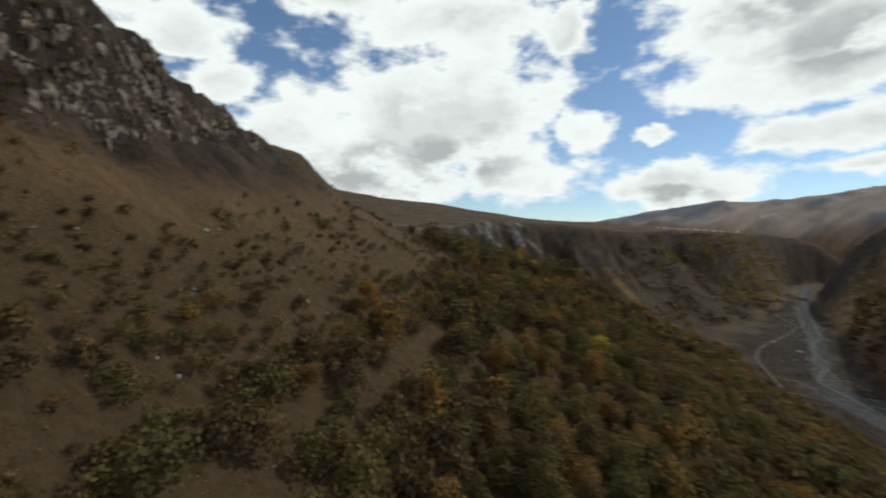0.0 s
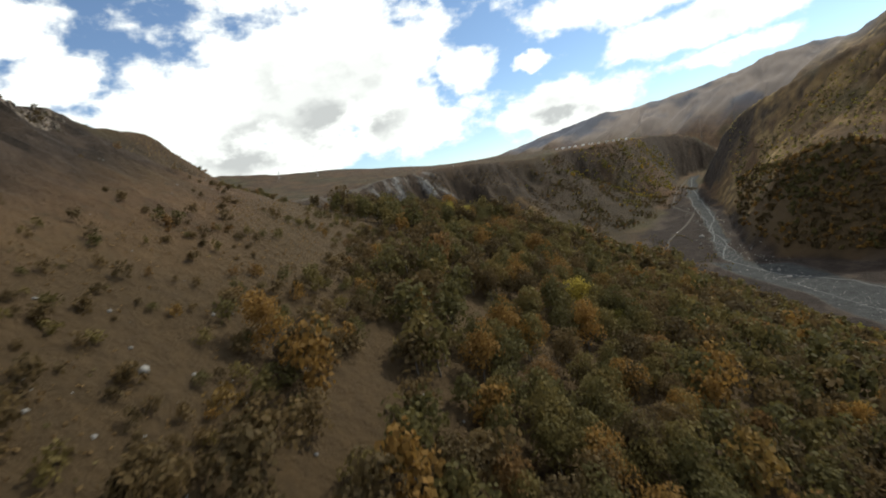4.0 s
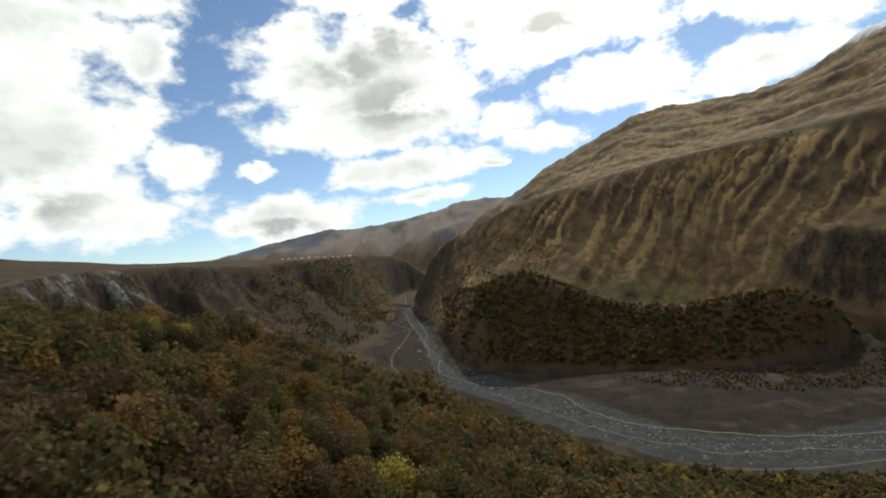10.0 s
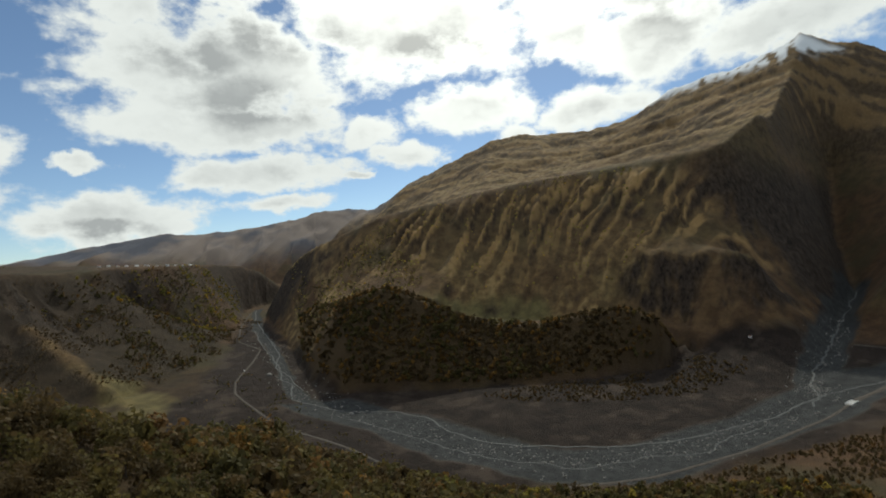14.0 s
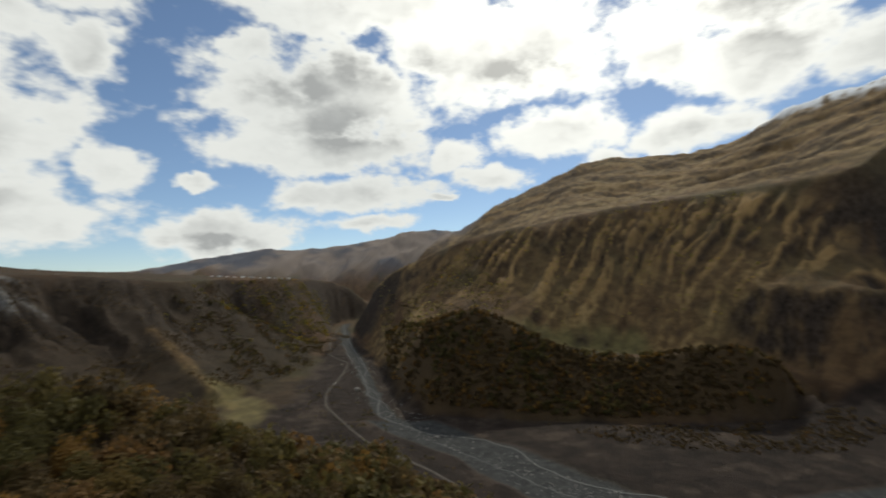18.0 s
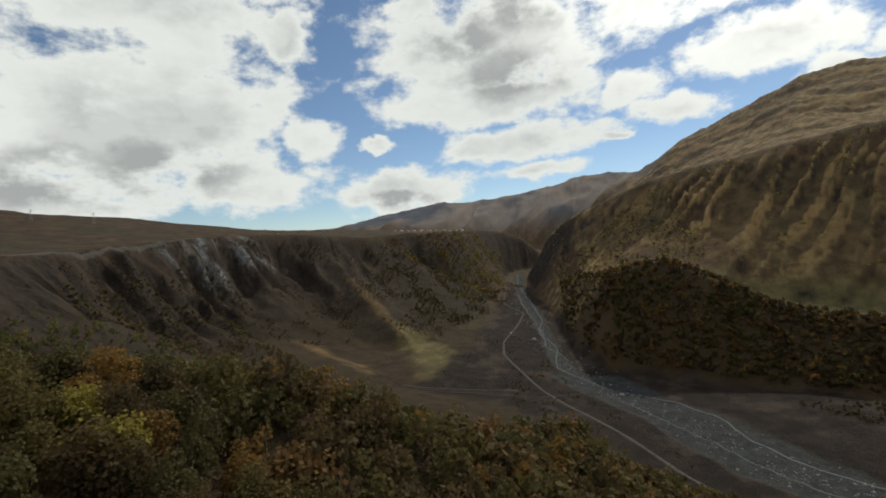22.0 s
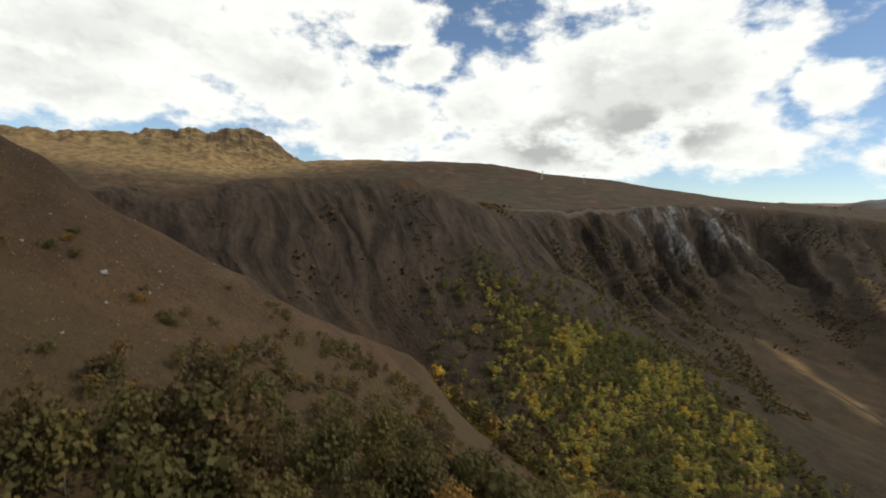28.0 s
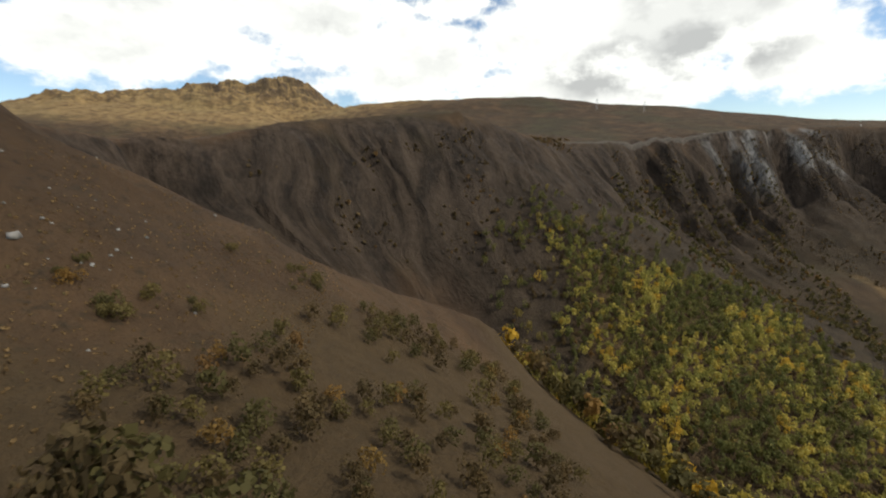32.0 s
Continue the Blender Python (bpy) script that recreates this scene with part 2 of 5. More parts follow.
NEAR_SPUR = [(-200, 60, 346), (-180, 95, 326), (-148, 134, 312), (-106, 171, 302), (-68, 205, 279), (-48, 245, 252), (-38, 290, 238), (-20, 335, 222), (5, 345, 197), (30, 360, 179), (60, 390, 158), (90, 440, 124), (130, 520, 78), (165, 610, 12)]
RIGHT_FLANK = [(25, 237, 210), (79, 243, 173), (140, 245, 150), (220, 300, 95), (300, 400, 40), (300, 520, 14)]
NEAR_FOOT = [(90, 700, 14), (180, 610, 10), (330, 570, 8), (453, 511, 8), (579, 492, 8), (710, 488, 9), (864, 481, 12), (1159, 453, 16), (1661, 425, 24), (2572, 406, 30)]
SLOPE_MID = [(160, -330, 262), (110, -200, 262), (75, -150, 262), (40, -115, 266), (20, -90, 264), (0, -40, 266), (5, 10, 262), (25, 90, 246), (60, 170, 213)]
SLOPE_LOW = [(485, -189, 130), (400, 0, 110), (340, 160, 95), (330, 300, 62), (378, 402, 36)]
STREAM_A = [(-640, 10, 318), (-575, 130, 268), (-570, 290, 190), (-460, 320, 142), (-365, 350, 108), (-290, 430, 84), (-235, 570, 62), (-190, 760, 44), (-110, 930, 27)]
SUN_SPUR = [(-830, 609, 340), (-760, 615, 296), (-699, 625, 256), (-559, 651, 197), (-412, 656, 133), (-330, 665, 96), (-255, 690, 56)]
SPUR_FACE = [(-620, 480, 262), (-493, 434, 168), (-394, 440, 122)]
STREAM_B = [(-930, 880, 290), (-740, 870, 160), (-600, 905, 100), (-430, 965, 54), (-293, 1000, 36), (-110, 930, 27)]
RIM = [(-470, -260, 430), (-560, -80, 386), (-640, 10, 368), (-673, 43, 372), (-694, 60, 366), (-769, 162, 394), (-815, 260, 402), (-835, 420, 412), (-850, 520, 388), (-876, 619, 362), (-961, 841, 370),
       (-1010, 1094, 384), (-990, 1300, 396), (-985, 1480, 402), (-950, 1620, 404), (-855, 1718, 392), (-729, 1882, 374), (-595, 2136, 384), (-452, 2344, 381), (-380, 2500, 380), (-335, 2680, 379), (-290, 2880, 372), (-230, 3000, 366), (-150, 3060, 332), (-70, 3090, 262), (0, 3120, 190)]
CLIFF_FOOT = [(-690, 1080, 128), (-560, 1200, 84), (-430, 1240, 54), (-320, 1400, 58), (-240, 1600, 62), (-205, 1760, 68), (-198, 1900, 80), (-185, 2030, 94), (-185, 2140, 104), (-200, 2300, 112), (-215, 2560, 118), (-225, 2800, 124), (-160, 2900, 128), (-60, 3010, 132)]
RIB = [(-850, 1709, 389), (-737, 1608, 300), (-642, 1519, 236), (-525, 1425, 160), (-415, 1314, 96), (-348, 1239, 52)]
RIB_C = [(-1008, 1338, 372), (-870, 1291, 245), (-754, 1248, 172), (-633, 1202, 114), (-526, 1154, 74), (-439, 1126, 50)]
GULLY_A = [(-900, 1500, 300), (-780, 1430, 205), (-640, 1360, 130), (-510, 1270, 78), (-420, 1210, 54)]
GULLY_B = [(-700, 1800, 270), (-560, 1660, 180), (-430, 1500, 105), (-330, 1360, 62)]
RIB_D = [(-699, 1978, 366), (-537, 1975, 262), (-367, 1981, 170), (-240, 1978, 92)]
GULLY_C = [(-560, 2080, 220), (-380, 2090, 130), (-230, 2120, 88)]
RIB_B = [(-1000, 1060, 360), (-900, 1040, 262), (-774, 1010, 182), (-660, 990, 124)]
GULLY_D = [(-960, 1180, 262), (-840, 1150, 180), (-700, 1100, 116)]
PLATEAU = [(-2500, 250, 455), (-2400, 500, 562), (-2250, 760, 588), (-2109, 1071, 583), (-1995, 1282, 590), (-1862, 1476, 548), (-1680, 1740, 520), (-1361, 1948, 462), (-1251, 2019, 436), (-1150, 2380, 440), (-900, 2600, 420), (-500, 2750, 400)]
BEHIND_RIM = [(-900, -300, 340), (-880, -60, 342), (-960, 120, 348), (-1060, 240, 356)]
WEST_PLAIN = [(-1500, -500, 345), (-1800, -150, 350), (-1900, 150, 356), (-1700, 420, 372)]
WEST_RANGE = [(-2700, -1700, 560), (-2909, -972, 590), (-2973, -796, 680), (-3010, -620, 650), (-3060, -420, 705), (-3082, -310, 694), (-3100, -213, 748), (-3105, -130, 726), (-3108, -60, 762), (-3112, 60, 750), (-3115, 130, 792), (-3117, 175, 776), (-3118, 219, 800), (-3112, 345, 772), (-3084, 595, 600), (-3200, 1100, 560)]
VALLEY = [(2548, 584, 22), (1644, 596, 14), (1103, 633, 5), (860, 601, 2), (586, 614, 2), (380, 690, 3), (230, 850, 6), (60, 1110, 14), (5, 1330, 26), (-28, 1560, 42), (-68, 1800, 64), (-112, 2040, 88),
          (-135, 2300, 104), (-150, 2560, 112), (-150, 2820, 118), (-60, 2960, 124), (120, 3100, 150), (160, 3300, 190)]
TERRACE_A = [(-90, 1000, 24), (-80, 1180, 36), (-140, 1400, 52), (-170, 1600, 58)]
HUMP_FOOT = [(-105, 2800, 126), (-105, 2560, 118), (-85, 2300, 110), (-55, 2050, 96), (-12, 1850, 72), (8, 1650, 52), (20, 1480, 38), (50, 1260, 25), (95, 1190, 16), (310, 1095, 12), (545, 1000, 10), (802, 939, 10), (926, 926, 12)]
HUMP = [(80, 1880, 178), (105, 1650, 178), (140, 1480, 202), (180, 1340, 232), (241, 1262, 257), (295, 1246, 236), (377, 1222, 194), (483, 1181, 139), (609, 1118, 120), (725, 1050, 146), (804, 990, 157), (860, 941, 134), (907, 923, 60)]
BENCH = [(340, 1440, 240), (440, 1390, 158), (560, 1345, 126), (700, 1270, 110), (830, 1180, 122), (945, 1073, 118), (1003, 989, 90)]
SHOULDER = [(-70, 2560, 170), (-25, 2420, 238), (10, 2300, 314), (60, 2220, 372), (150, 2120, 416), (247, 2020, 456), (370, 1930, 500), (535, 1854, 534), (736, 1780, 570), (929, 1684, 594), (1106, 1569, 608), (1250, 1452, 610), (1368, 1335, 626), (1464, 1226, 630), (1731, 1281, 760)]
MOUND = [(1015, 1163, 290), (1081, 1071, 276), (1151, 1008, 282), (1194, 942, 262), (1183, 870, 120)]
STREAM_C = [(943, 625, 3), (1000, 690, 6), (1190, 785, 22), (1407, 888, 44), (1785, 1060, 88), (2207, 1366, 280), (2591, 1596, 600)]
RIGHT_SPUR = [(1440, 845, 70), (1490, 825, 140), (1570, 800, 205), (1720, 790, 285), (2128, 855, 420), (2890, 1212, 800)]
POND_FLAT = [(1300, 690, 14), (1400, 690, 16), (1520, 690, 16)]
DOME = [(689, 3871, 700), (900, 3830, 880), (1110, 3770, 1003), (1325, 3591, 1070), (1500, 3450, 1150), (1599, 3365, 1198), (1822, 3247, 1204), (2171, 3020, 1172), (2450, 2793, 1200), (2664, 2585, 1376),
        (2894, 2319, 1405), (3063, 2086, 1453), (3117, 2002, 1515), (3241, 1788, 1360), (3341, 1588, 1197), (3392, 1120, 900), (3571, 479, 600)]
DOME_RIB = [(1599, 3365, 1198), (1300, 2850, 860), (1060, 2330, 672)]
SUMMIT_RIB = [(3117, 2002, 1515), (2592, 1735, 1120), (2114, 1492, 860), (1731, 1281, 760)]
DOME_FOOT = [(1240, 2230, 690), (1560, 2330, 762), (1810, 2260, 800), (1990, 2130, 815), (2030, 1900, 800)]
FAR_RANGE = [(-2600, 3500, 480), (-1829, 3935, 509), (-1417, 4101, 586), (-1150, 4190, 640), (-849, 4254, 686), (-600, 4300, 680), (-379, 4320, 690), (-157, 4333, 685), (80, 4335, 760), (294, 4324, 821), (500, 4300, 820), (761, 4265, 800), (1200, 4200, 700)]
FAR_VALLEY = [(160, 3300, 190), (-300, 3500, 260), (-900, 3400, 330)]
FAR_FOOT = [(-1500, 3300, 400), (-1000, 3100, 400), (-400, 3000, 370)]
OUTER = [(-4800, -1500, 500), (-4800, 4800, 450), (4698, 4900, 500), (4960, -847, 500), (-4800, -1500, 500)]
BACK = [(-300, -1500, 560), (0, -700, 480), (600, -600, 230), (1457, -309, 200)]
LINES = [NEAR_CREST, CRAG_TOP, CRAG_BACK, NOSE_FOOT, BEHIND_RIM, WEST_PLAIN, CRAG_FOOT, BELOW_CREST, NEAR_SPUR, RIGHT_FLANK, NEAR_FOOT, SLOPE_MID, SLOPE_LOW, STREAM_A, SUN_SPUR, SPUR_FACE, STREAM_B, RIM, CLIFF_FOOT, RIB, RIB_B, RIB_C, RIB_D, GULLY_A, GULLY_B, GULLY_C, GULLY_D, PLATEAU, WEST_RANGE, VALLEY, TERRACE_A, HUMP_FOOT, HUMP,
         BENCH, SHOULDER, MOUND, STREAM_C, RIGHT_SPUR, POND_FLAT, DOME, DOME_FOOT, DOME_RIB, SUMMIT_RIB, FAR_RANGE, FAR_VALLEY, FAR_FOOT, OUTER, BACK]
X0, X1, Y0, Y1 = -4800.0, 4800.0, -1500.0, 4800.0


def solve_land():
    """Heights on a coarse-to-fine grid: fixed along the lines, relaxed in between."""
    z = None
    for cell in (160, 80, 40, 20, 10):
        nx, ny = int((X1 - X0) / cell) + 1, int((Y1 - Y0) / cell) + 1
        fixed, cnt = np.zeros((ny, nx)), np.zeros((ny, nx))
        for line in LINES:
            for (ax, ay, az), (bx, by, bz) in zip(line, line[1:]):
                n = max(2, int(math.hypot(bx - ax, by - ay) / cell * 2) + 1)
                t = np.linspace(0, 1, n)
                j = np.clip(np.rint((ax + (bx - ax) * t - X0) / cell), 0, nx - 1).astype(int)
                i = np.clip(np.rint((ay + (by - ay) * t - Y0) / cell), 0, ny - 1).astype(int)
                np.add.at(fixed, (i, j), az + (bz - az) * t)
                np.add.at(cnt, (i, j), 1.0)
        m = cnt > 0
        val = np.where(m, fixed / np.maximum(cnt, 1), 0)
        if z is None:
            z = np.full((ny, nx), 400.0)
        else:
            yy, xx = np.linspace(0, z.shape[0] - 1, ny), np.linspace(0, z.shape[1] - 1, nx)
            i, j = np.minimum(yy.astype(int), z.shape[0] - 2), np.minimum(xx.astype(int), z.shape[1] - 2)
            fy, fx = (yy - i)[:, None], (xx - j)[None, :]
            z = (z[i][:, j] * (1 - fx) + z[i][:, j + 1] * fx) * (1 - fy) + (z[i + 1][:, j] * (1 - fx) + z[i + 1][:, j + 1] * fx) * fy
        for _ in range(600 if cell >= 80 else (200 if cell >= 40 else (70 if cell == 20 else 24))):
            z = np.where(m, val, z)
            p = np.pad(z, 1, mode="edge")
            z = 0.25 * (p[:-2, 1:-1] + p[2:, 1:-1] + p[1:-1, :-2] + p[1:-1, 2:])
        z = np.where(m, val, z)
    return z


LAND = solve_land()


def base_height(x, y):
    u, v = np.clip((x - X0) / 10.0, 0, LAND.shape[1] - 1.001), np.clip((y - Y0) / 10.0, 0, LAND.shape[0] - 1.001)
    j, i = u.astype(int), v.astype(int)
    fx, fy = u - j, v - i
    return (LAND[i, j] * (1 - fx) + LAND[i, j + 1] * fx) * (1 - fy) + (LAND[i + 1, j] * (1 - fx) + LAND[i + 1, j + 1] * fx) * fy


BED = [(2548, 584), (1644, 596), (1103, 637), (860, 604), (600, 590), (460, 585), (350, 640), (265, 760), (190, 900), (100, 1050), (15, 1180), (-15, 1330), (-35, 1560), (-68, 1800), (-112, 2040), (-135, 2300), (-150, 2560), (-150, 2800)]
FAN = [(943, 630), (1000, 690), (1190, 781), (1407, 888), (1785, 1060)]
FLATS = [(2572, 406), (1158, 461), (711, 493), (454, 516), (180, 620), (60, 760), (-130, 940), (-300, 1010), (-230, 1300), (-220, 1600), (-195, 1900), (-180, 2040), (-190, 2300), (-110, 2300), (-62, 2050), (-5, 1750), (40, 1560), (60, 1360), (110, 1200), (310, 1100), (545, 1000), (802, 939), (971, 913), (1200, 830), (1330, 760), (1740, 644), (2540, 644)]


def cover(x, y):
    """Masks of the land at a place: bed, flats, cliff, gullied face."""
    db, _ = line_distance(x, y, BED)
    width = 62 + 30 * fbm(x, y, 180, 3, seed=41)
    width = np.where(y > 1150, 21 + 14 * fbm(x, y, 90, 2, seed=42), width)
    bed = smooth(1.12, 0.92, db / np.maximum(width, 8))
    df, _ = line_distance(x, y, FAN)
    bed = np.maximum(bed, smooth(1.1, 0.9, df / (38 + 16 * fbm(x, y, 80, 2, seed=43))))
    flats = smooth(-22, 22, depth_in(x, y, FLATS) + 30 * fbm(x, y, 70, 3, seed=44))
    return bed, flats


def relief(x, y):
    """Heights with the gullies, ribs and roughness of each slope."""
    b = base_height(x, y)
    e = 12.0
    gx, gy = (base_height(x + e, y) - base_height(x - e, y)) / (2 * e), (base_height(x, y + e) - base_height(x, y - e)) / (2 * e)
    slope = np.hypot(gx, gy)
    bed, flats = cover(x, y)
    calm = np.maximum(bed, flats)
    steep = smooth(0.25, 0.8, slope) * (1 - calm)
    dist = np.hypot(x, y - 60)
    # cliffs under the plateau rim: buttresses and gullies running down from it
    drim, srim = line_distance(x, y, RIM)
    cliff = smooth(520, 60, drim) * (1 - 0.65 * smooth(1650, 1850, y)) * (b < 400) * steep * (1 - smooth(-220, -60, x) * (y < 700))
    srim = srim + 50 * fbm(x, y, 190, 3, seed=101) + 13 * fbm(x, y, 60, 2, seed=102)
    g1 = ridged(srim * 1.0 + 0.3 * drim, drim * 0.16, 170, 4, seed=5)
    g2 = ridged(srim * 1.0 + 0.35 * drim, drim * 0.12, 42, 3, seed=15)
    h = b + cliff * smooth(0, 60, drim) * ((20 + 72 * smooth(560, 900, y)) * (g1 - 0.5) + (9 + 24 * smooth(560, 900, y)) * (g2 - 0.45) + 5 * (ridged(srim + 0.4 * drim, drim * 0.3, 17, 2, seed=16) - 0.4))
    # gullies on the face below the far shoulder
    dsh, ssh = line_distance(x, y, SHOULDER)
    face = smooth(1420, 1230, x) * smooth(700, 500, dsh) * smooth(8, 80, dsh) * (y > 1000) * smooth(110, 420, x) * steep * (b < 640)
    s2 = ssh + 0.6 * dsh + 34 * fbm(x, y, 210, 3, seed=103) + 7 * fbm(x, y, 50, 2, seed=104)
    upper = 0.35 + 0.65 * smooth(330, 140, dsh + 90 * fbm(x, y, 200, 2, seed=29))
    h = h + face * upper * (50 * (ridged(s2, dsh * 0.10, 170, 3, seed=25) - 0.45) + 38 * (ridged(s2, dsh * 0.09, 54, 3, seed=26) - 0.4) + 12 * (ridged(s2, dsh * 0.12, 23, 2, seed=42) - 0.4))
    # the slopes right of the face, above the side stream
    dmo, smo = line_distance(x, y, MOUND)
    side = smooth(420, 200, dmo) * steep * (x > 950)
    h = h + side * (18 * (ridged(smo + 0.5 * x, dmo * 0.2, 90, 4, seed=28) - 0.4))
    # the high mountains: broad ribs
    high = smooth(420, 700, b) * smooth(1500, 2300, dist)
    h = h + high * (30 * fbm(x, y, 420, 5, 0.5, seed=31) + 24 * (ridged(x, y, 340, 5, seed=33) - 0.4))
    blue = smooth(3600, 4000, y) * smooth(800, 300, x)
    dfar, sfar = line_distance(x, y, FAR_RANGE)
    h = h + blue * 14 * (ridged(x, y, 300, 4, seed=36) - 0.3) + smooth(3300, 3600, y) * smooth(1100, 600, x) * smooth(10, 320, dfar) * 130 * (ridged(sfar + 0.5 * dfar, dfar * 0.3, 620, 3, seed=41) - 0.45)
    ddome, _ = line_distance(x, y, DOME)
    h = h + smooth(900, 1300, x) * high * smooth(30, 260, ddome) * (22 * (ridged(0.8 * x + 0.6 * y, 0.35 * (0.8 * y - 0.6 * x), 150, 4, seed=38) - 0.42))
    west = smooth(2500, 2850, -x)
    h = h + west * (34 * (ridged(x, y, 170, 4, seed=37) - 0.45) + 9 * (ridged(x, y, 62, 3, seed=39) - 0.45))
    # general roughness, calmer on the flats and under the camera's hillside
    mid = smooth(500, 900, dist)
    h = h + (1 - calm) * (1 - 0.6 * high) * (steep * 0.8 + 0.25) * (1.8 + 5.5 * mid) * fbm(x, y, 90, 5, 0.52, seed=3)
    h = h + (1 - calm) * 1.3 * fbm(x, y, 22, 4, 0.55, seed=8)
    h = h + flats * (1 - bed) * (0.9 * fbm(x, y, 60, 4, seed=51) + 0.5) - bed * 1.6 + bed * 0.5 * fbm(x, y, 30, 4, seed=52)
    return h, slope, cliff, face, high, bed, flats


def crags(x, y):
    """How far a place lies on the rock face of the outcrop beside the path."""
    d, _ = line_distance(x, y, [p[:2] for p in CRAG_TOP])
    f, _ = line_distance(x, y, [p[:2] for p in CRAG_FOOT])
    return smooth(44, 24, d) * smooth(46, 30, f)


def axis(lo, hi, mid, fine, grow):
    """Grid lines: fine spacing round the middle, growing outwards."""
    out = [mid]
    for sign, end in ((1, hi), (-1, lo)):
        p, k = mid, 0
        while (p - end) * sign < 0:
            p += sign * (fine * (1 + grow * abs(p - mid) / 100.0))
            out.append(min(max(p, lo), hi))
    return np.array(sorted(set(out)))


GX, GY = axis(X0, X1, -120.0, 3.6, 0.25), axis(Y0, Y1, 220.0, 3.6, 0.21)

# ---------------------------------------------------------------- materials
def material(name, rough=0.9):
    m = bpy.data.materials.new(name)
    m.use_nodes = True
    nt = m.node_tree
    nt.nodes.clear()
    out = nt.nodes.new("ShaderNodeOutputMaterial")
    bs = nt.nodes.new("ShaderNodeBsdfPrincipled")
    bs.inputs["Roughness"].default_value = rough
    bs.inputs["Specular IOR Level"].default_value = 0.2
    nt.links.new(bs.outputs[0], out.inputs[0])
    return m, nt, bs


def position(nt):
    return nt.nodes.new("ShaderNodeNewGeometry").outputs["Position"]


def attribute(nt, name):
    n = nt.nodes.new("ShaderNodeAttribute")
    n.attribute_name = name
    return n.outputs["Fac"]


def bump(nt, bs, height, strength, distance):
    n = nt.nodes.new("ShaderNodeBump")
    n.inputs["Strength"].default_value, n.inputs["Distance"].default_value = strength, distance
    nt.links.new(height, n.inputs["Height"])
    nt.links.new(n.outputs[0], bs.inputs["Normal"])


def ground_material():
    m, nt, bs = material("mountain_ground", 0.95)
    p = position(nt)
    n_big, n_mid, n_fine = noise_node(nt, p, 0.004, 5), noise_node(nt, p, 0.03, 6, 0.6), noise_node(nt, p, 0.35, 5, 0.65)
    grass = mix_node(nt, ramp_node(nt, n_mid, 0.35, 0.65), (0.070, 0.041, 0.022), (0.112, 0.064, 0.032))
    grass = mix_node(nt, ramp_node(nt, n_big, 0.45, 0.65), grass, (0.060, 0.050, 0.024))
    grass = mix_node(nt, ramp_node(nt, n_fine, 0.5, 0.72), grass, (0.040, 0.029, 0.017))
    # dry grass, lightened so its colour carries sunlight on the slopes
    sunlit_dry = mix_node(nt, ramp_node(nt, n_mid, 0.35, 0.65), (0.15, 0.095, 0.042), (0.36, 0.245, 0.105))
    floor = mix_node(nt, n_fine, (0.048, 0.033, 0.017), (0.112, 0.072, 0.034))
    sx = nt.nodes.new("ShaderNodeMapping")
    nt.links.new(p, sx.inputs["Vector"])
    sx.inputs["Scale"].default_value = (1.0, 1.0, 0.22)
    n_rock = noise_node(nt, sx.outputs[0], 0.09, 8, 0.68)
    # rock toned down to carry the cloud shadow on the plateau wall
    rock = mix_node(nt, ramp_node(nt, n_rock, 0.32, 0.68), (0.014, 0.010, 0.007), (0.070, 0.050, 0.036))
    pale = mix_node(nt, ramp_node(nt, n_rock, 0.3, 0.7), (0.04, 0.036, 0.032), (0.23, 0.22, 0.21))
    gravel = mix_node(nt, ramp_node(nt, noise_node(nt, p, 0.05, 8, 0.7), 0.3, 0.7), (0.026, 0.0275, 0.0275), (0.060, 0.061, 0.060))
    flat = mix_node(nt, ramp_node(nt, n_mid, 0.35, 0.65), (0.016, 0.0105, 0.008), (0.034, 0.023, 0.0175))
    flat = mix_node(nt, ramp_node(nt, n_fine, 0.47, 0.70), flat, (0.013, 0.010, 0.006))
    flat = mix_node(nt, ramp_node(nt, noise_node(nt, p, 0.011, 5, 0.6), 0.52, 0.64), flat, (0.058, 0.042, 0.031))
    # meadow colour, also used to paint the sunlit fan
    meadow_lit_fan = mix_node(nt, ramp_node(nt, n_mid, 0.3, 0.7), (0.105, 0.088, 0.038), (0.190, 0.155, 0.065))
    # far range: distance haze and shaded spurs painted into the rock colour
    hazy_range = mix_node(nt, ramp_node(nt, noise_node(nt, p, 0.0022, 4, 0.5), 0.42, 0.58), (0.095, 0.098, 0.118), (0.215, 0.175, 0.150))
    col = mix_node(nt, attribute(nt, "sunlit_dry"), grass, sunlit_dry)
    # cloud shadow on the plateau wall, put into the ground colour
    shade_tone = mix_node(nt, ramp_node(nt, n_mid, 0.35, 0.65), (0.017, 0.012, 0.008), (0.041, 0.028, 0.017))
    shade_tone = mix_node(nt, ramp_node(nt, n_fine, 0.45, 0.7), shade_tone, (0.056, 0.043, 0.020))
    col = mix_node(nt, attribute(nt, "shade_tone"), col, shade_tone)
    col = mix_node(nt, attribute(nt, "meadow_lit_fan"), col, meadow_lit_fan)
    col = mix_node(nt, attribute(nt, "flats"), col, flat)
    col = mix_node(nt, attribute(nt, "rock"), col, rock)
    # streaks that run down the gullied slopes; ribs painted sunlit, gullies shaded
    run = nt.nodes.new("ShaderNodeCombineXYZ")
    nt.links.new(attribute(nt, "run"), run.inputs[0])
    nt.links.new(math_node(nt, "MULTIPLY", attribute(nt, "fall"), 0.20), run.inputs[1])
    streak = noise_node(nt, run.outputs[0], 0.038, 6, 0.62)
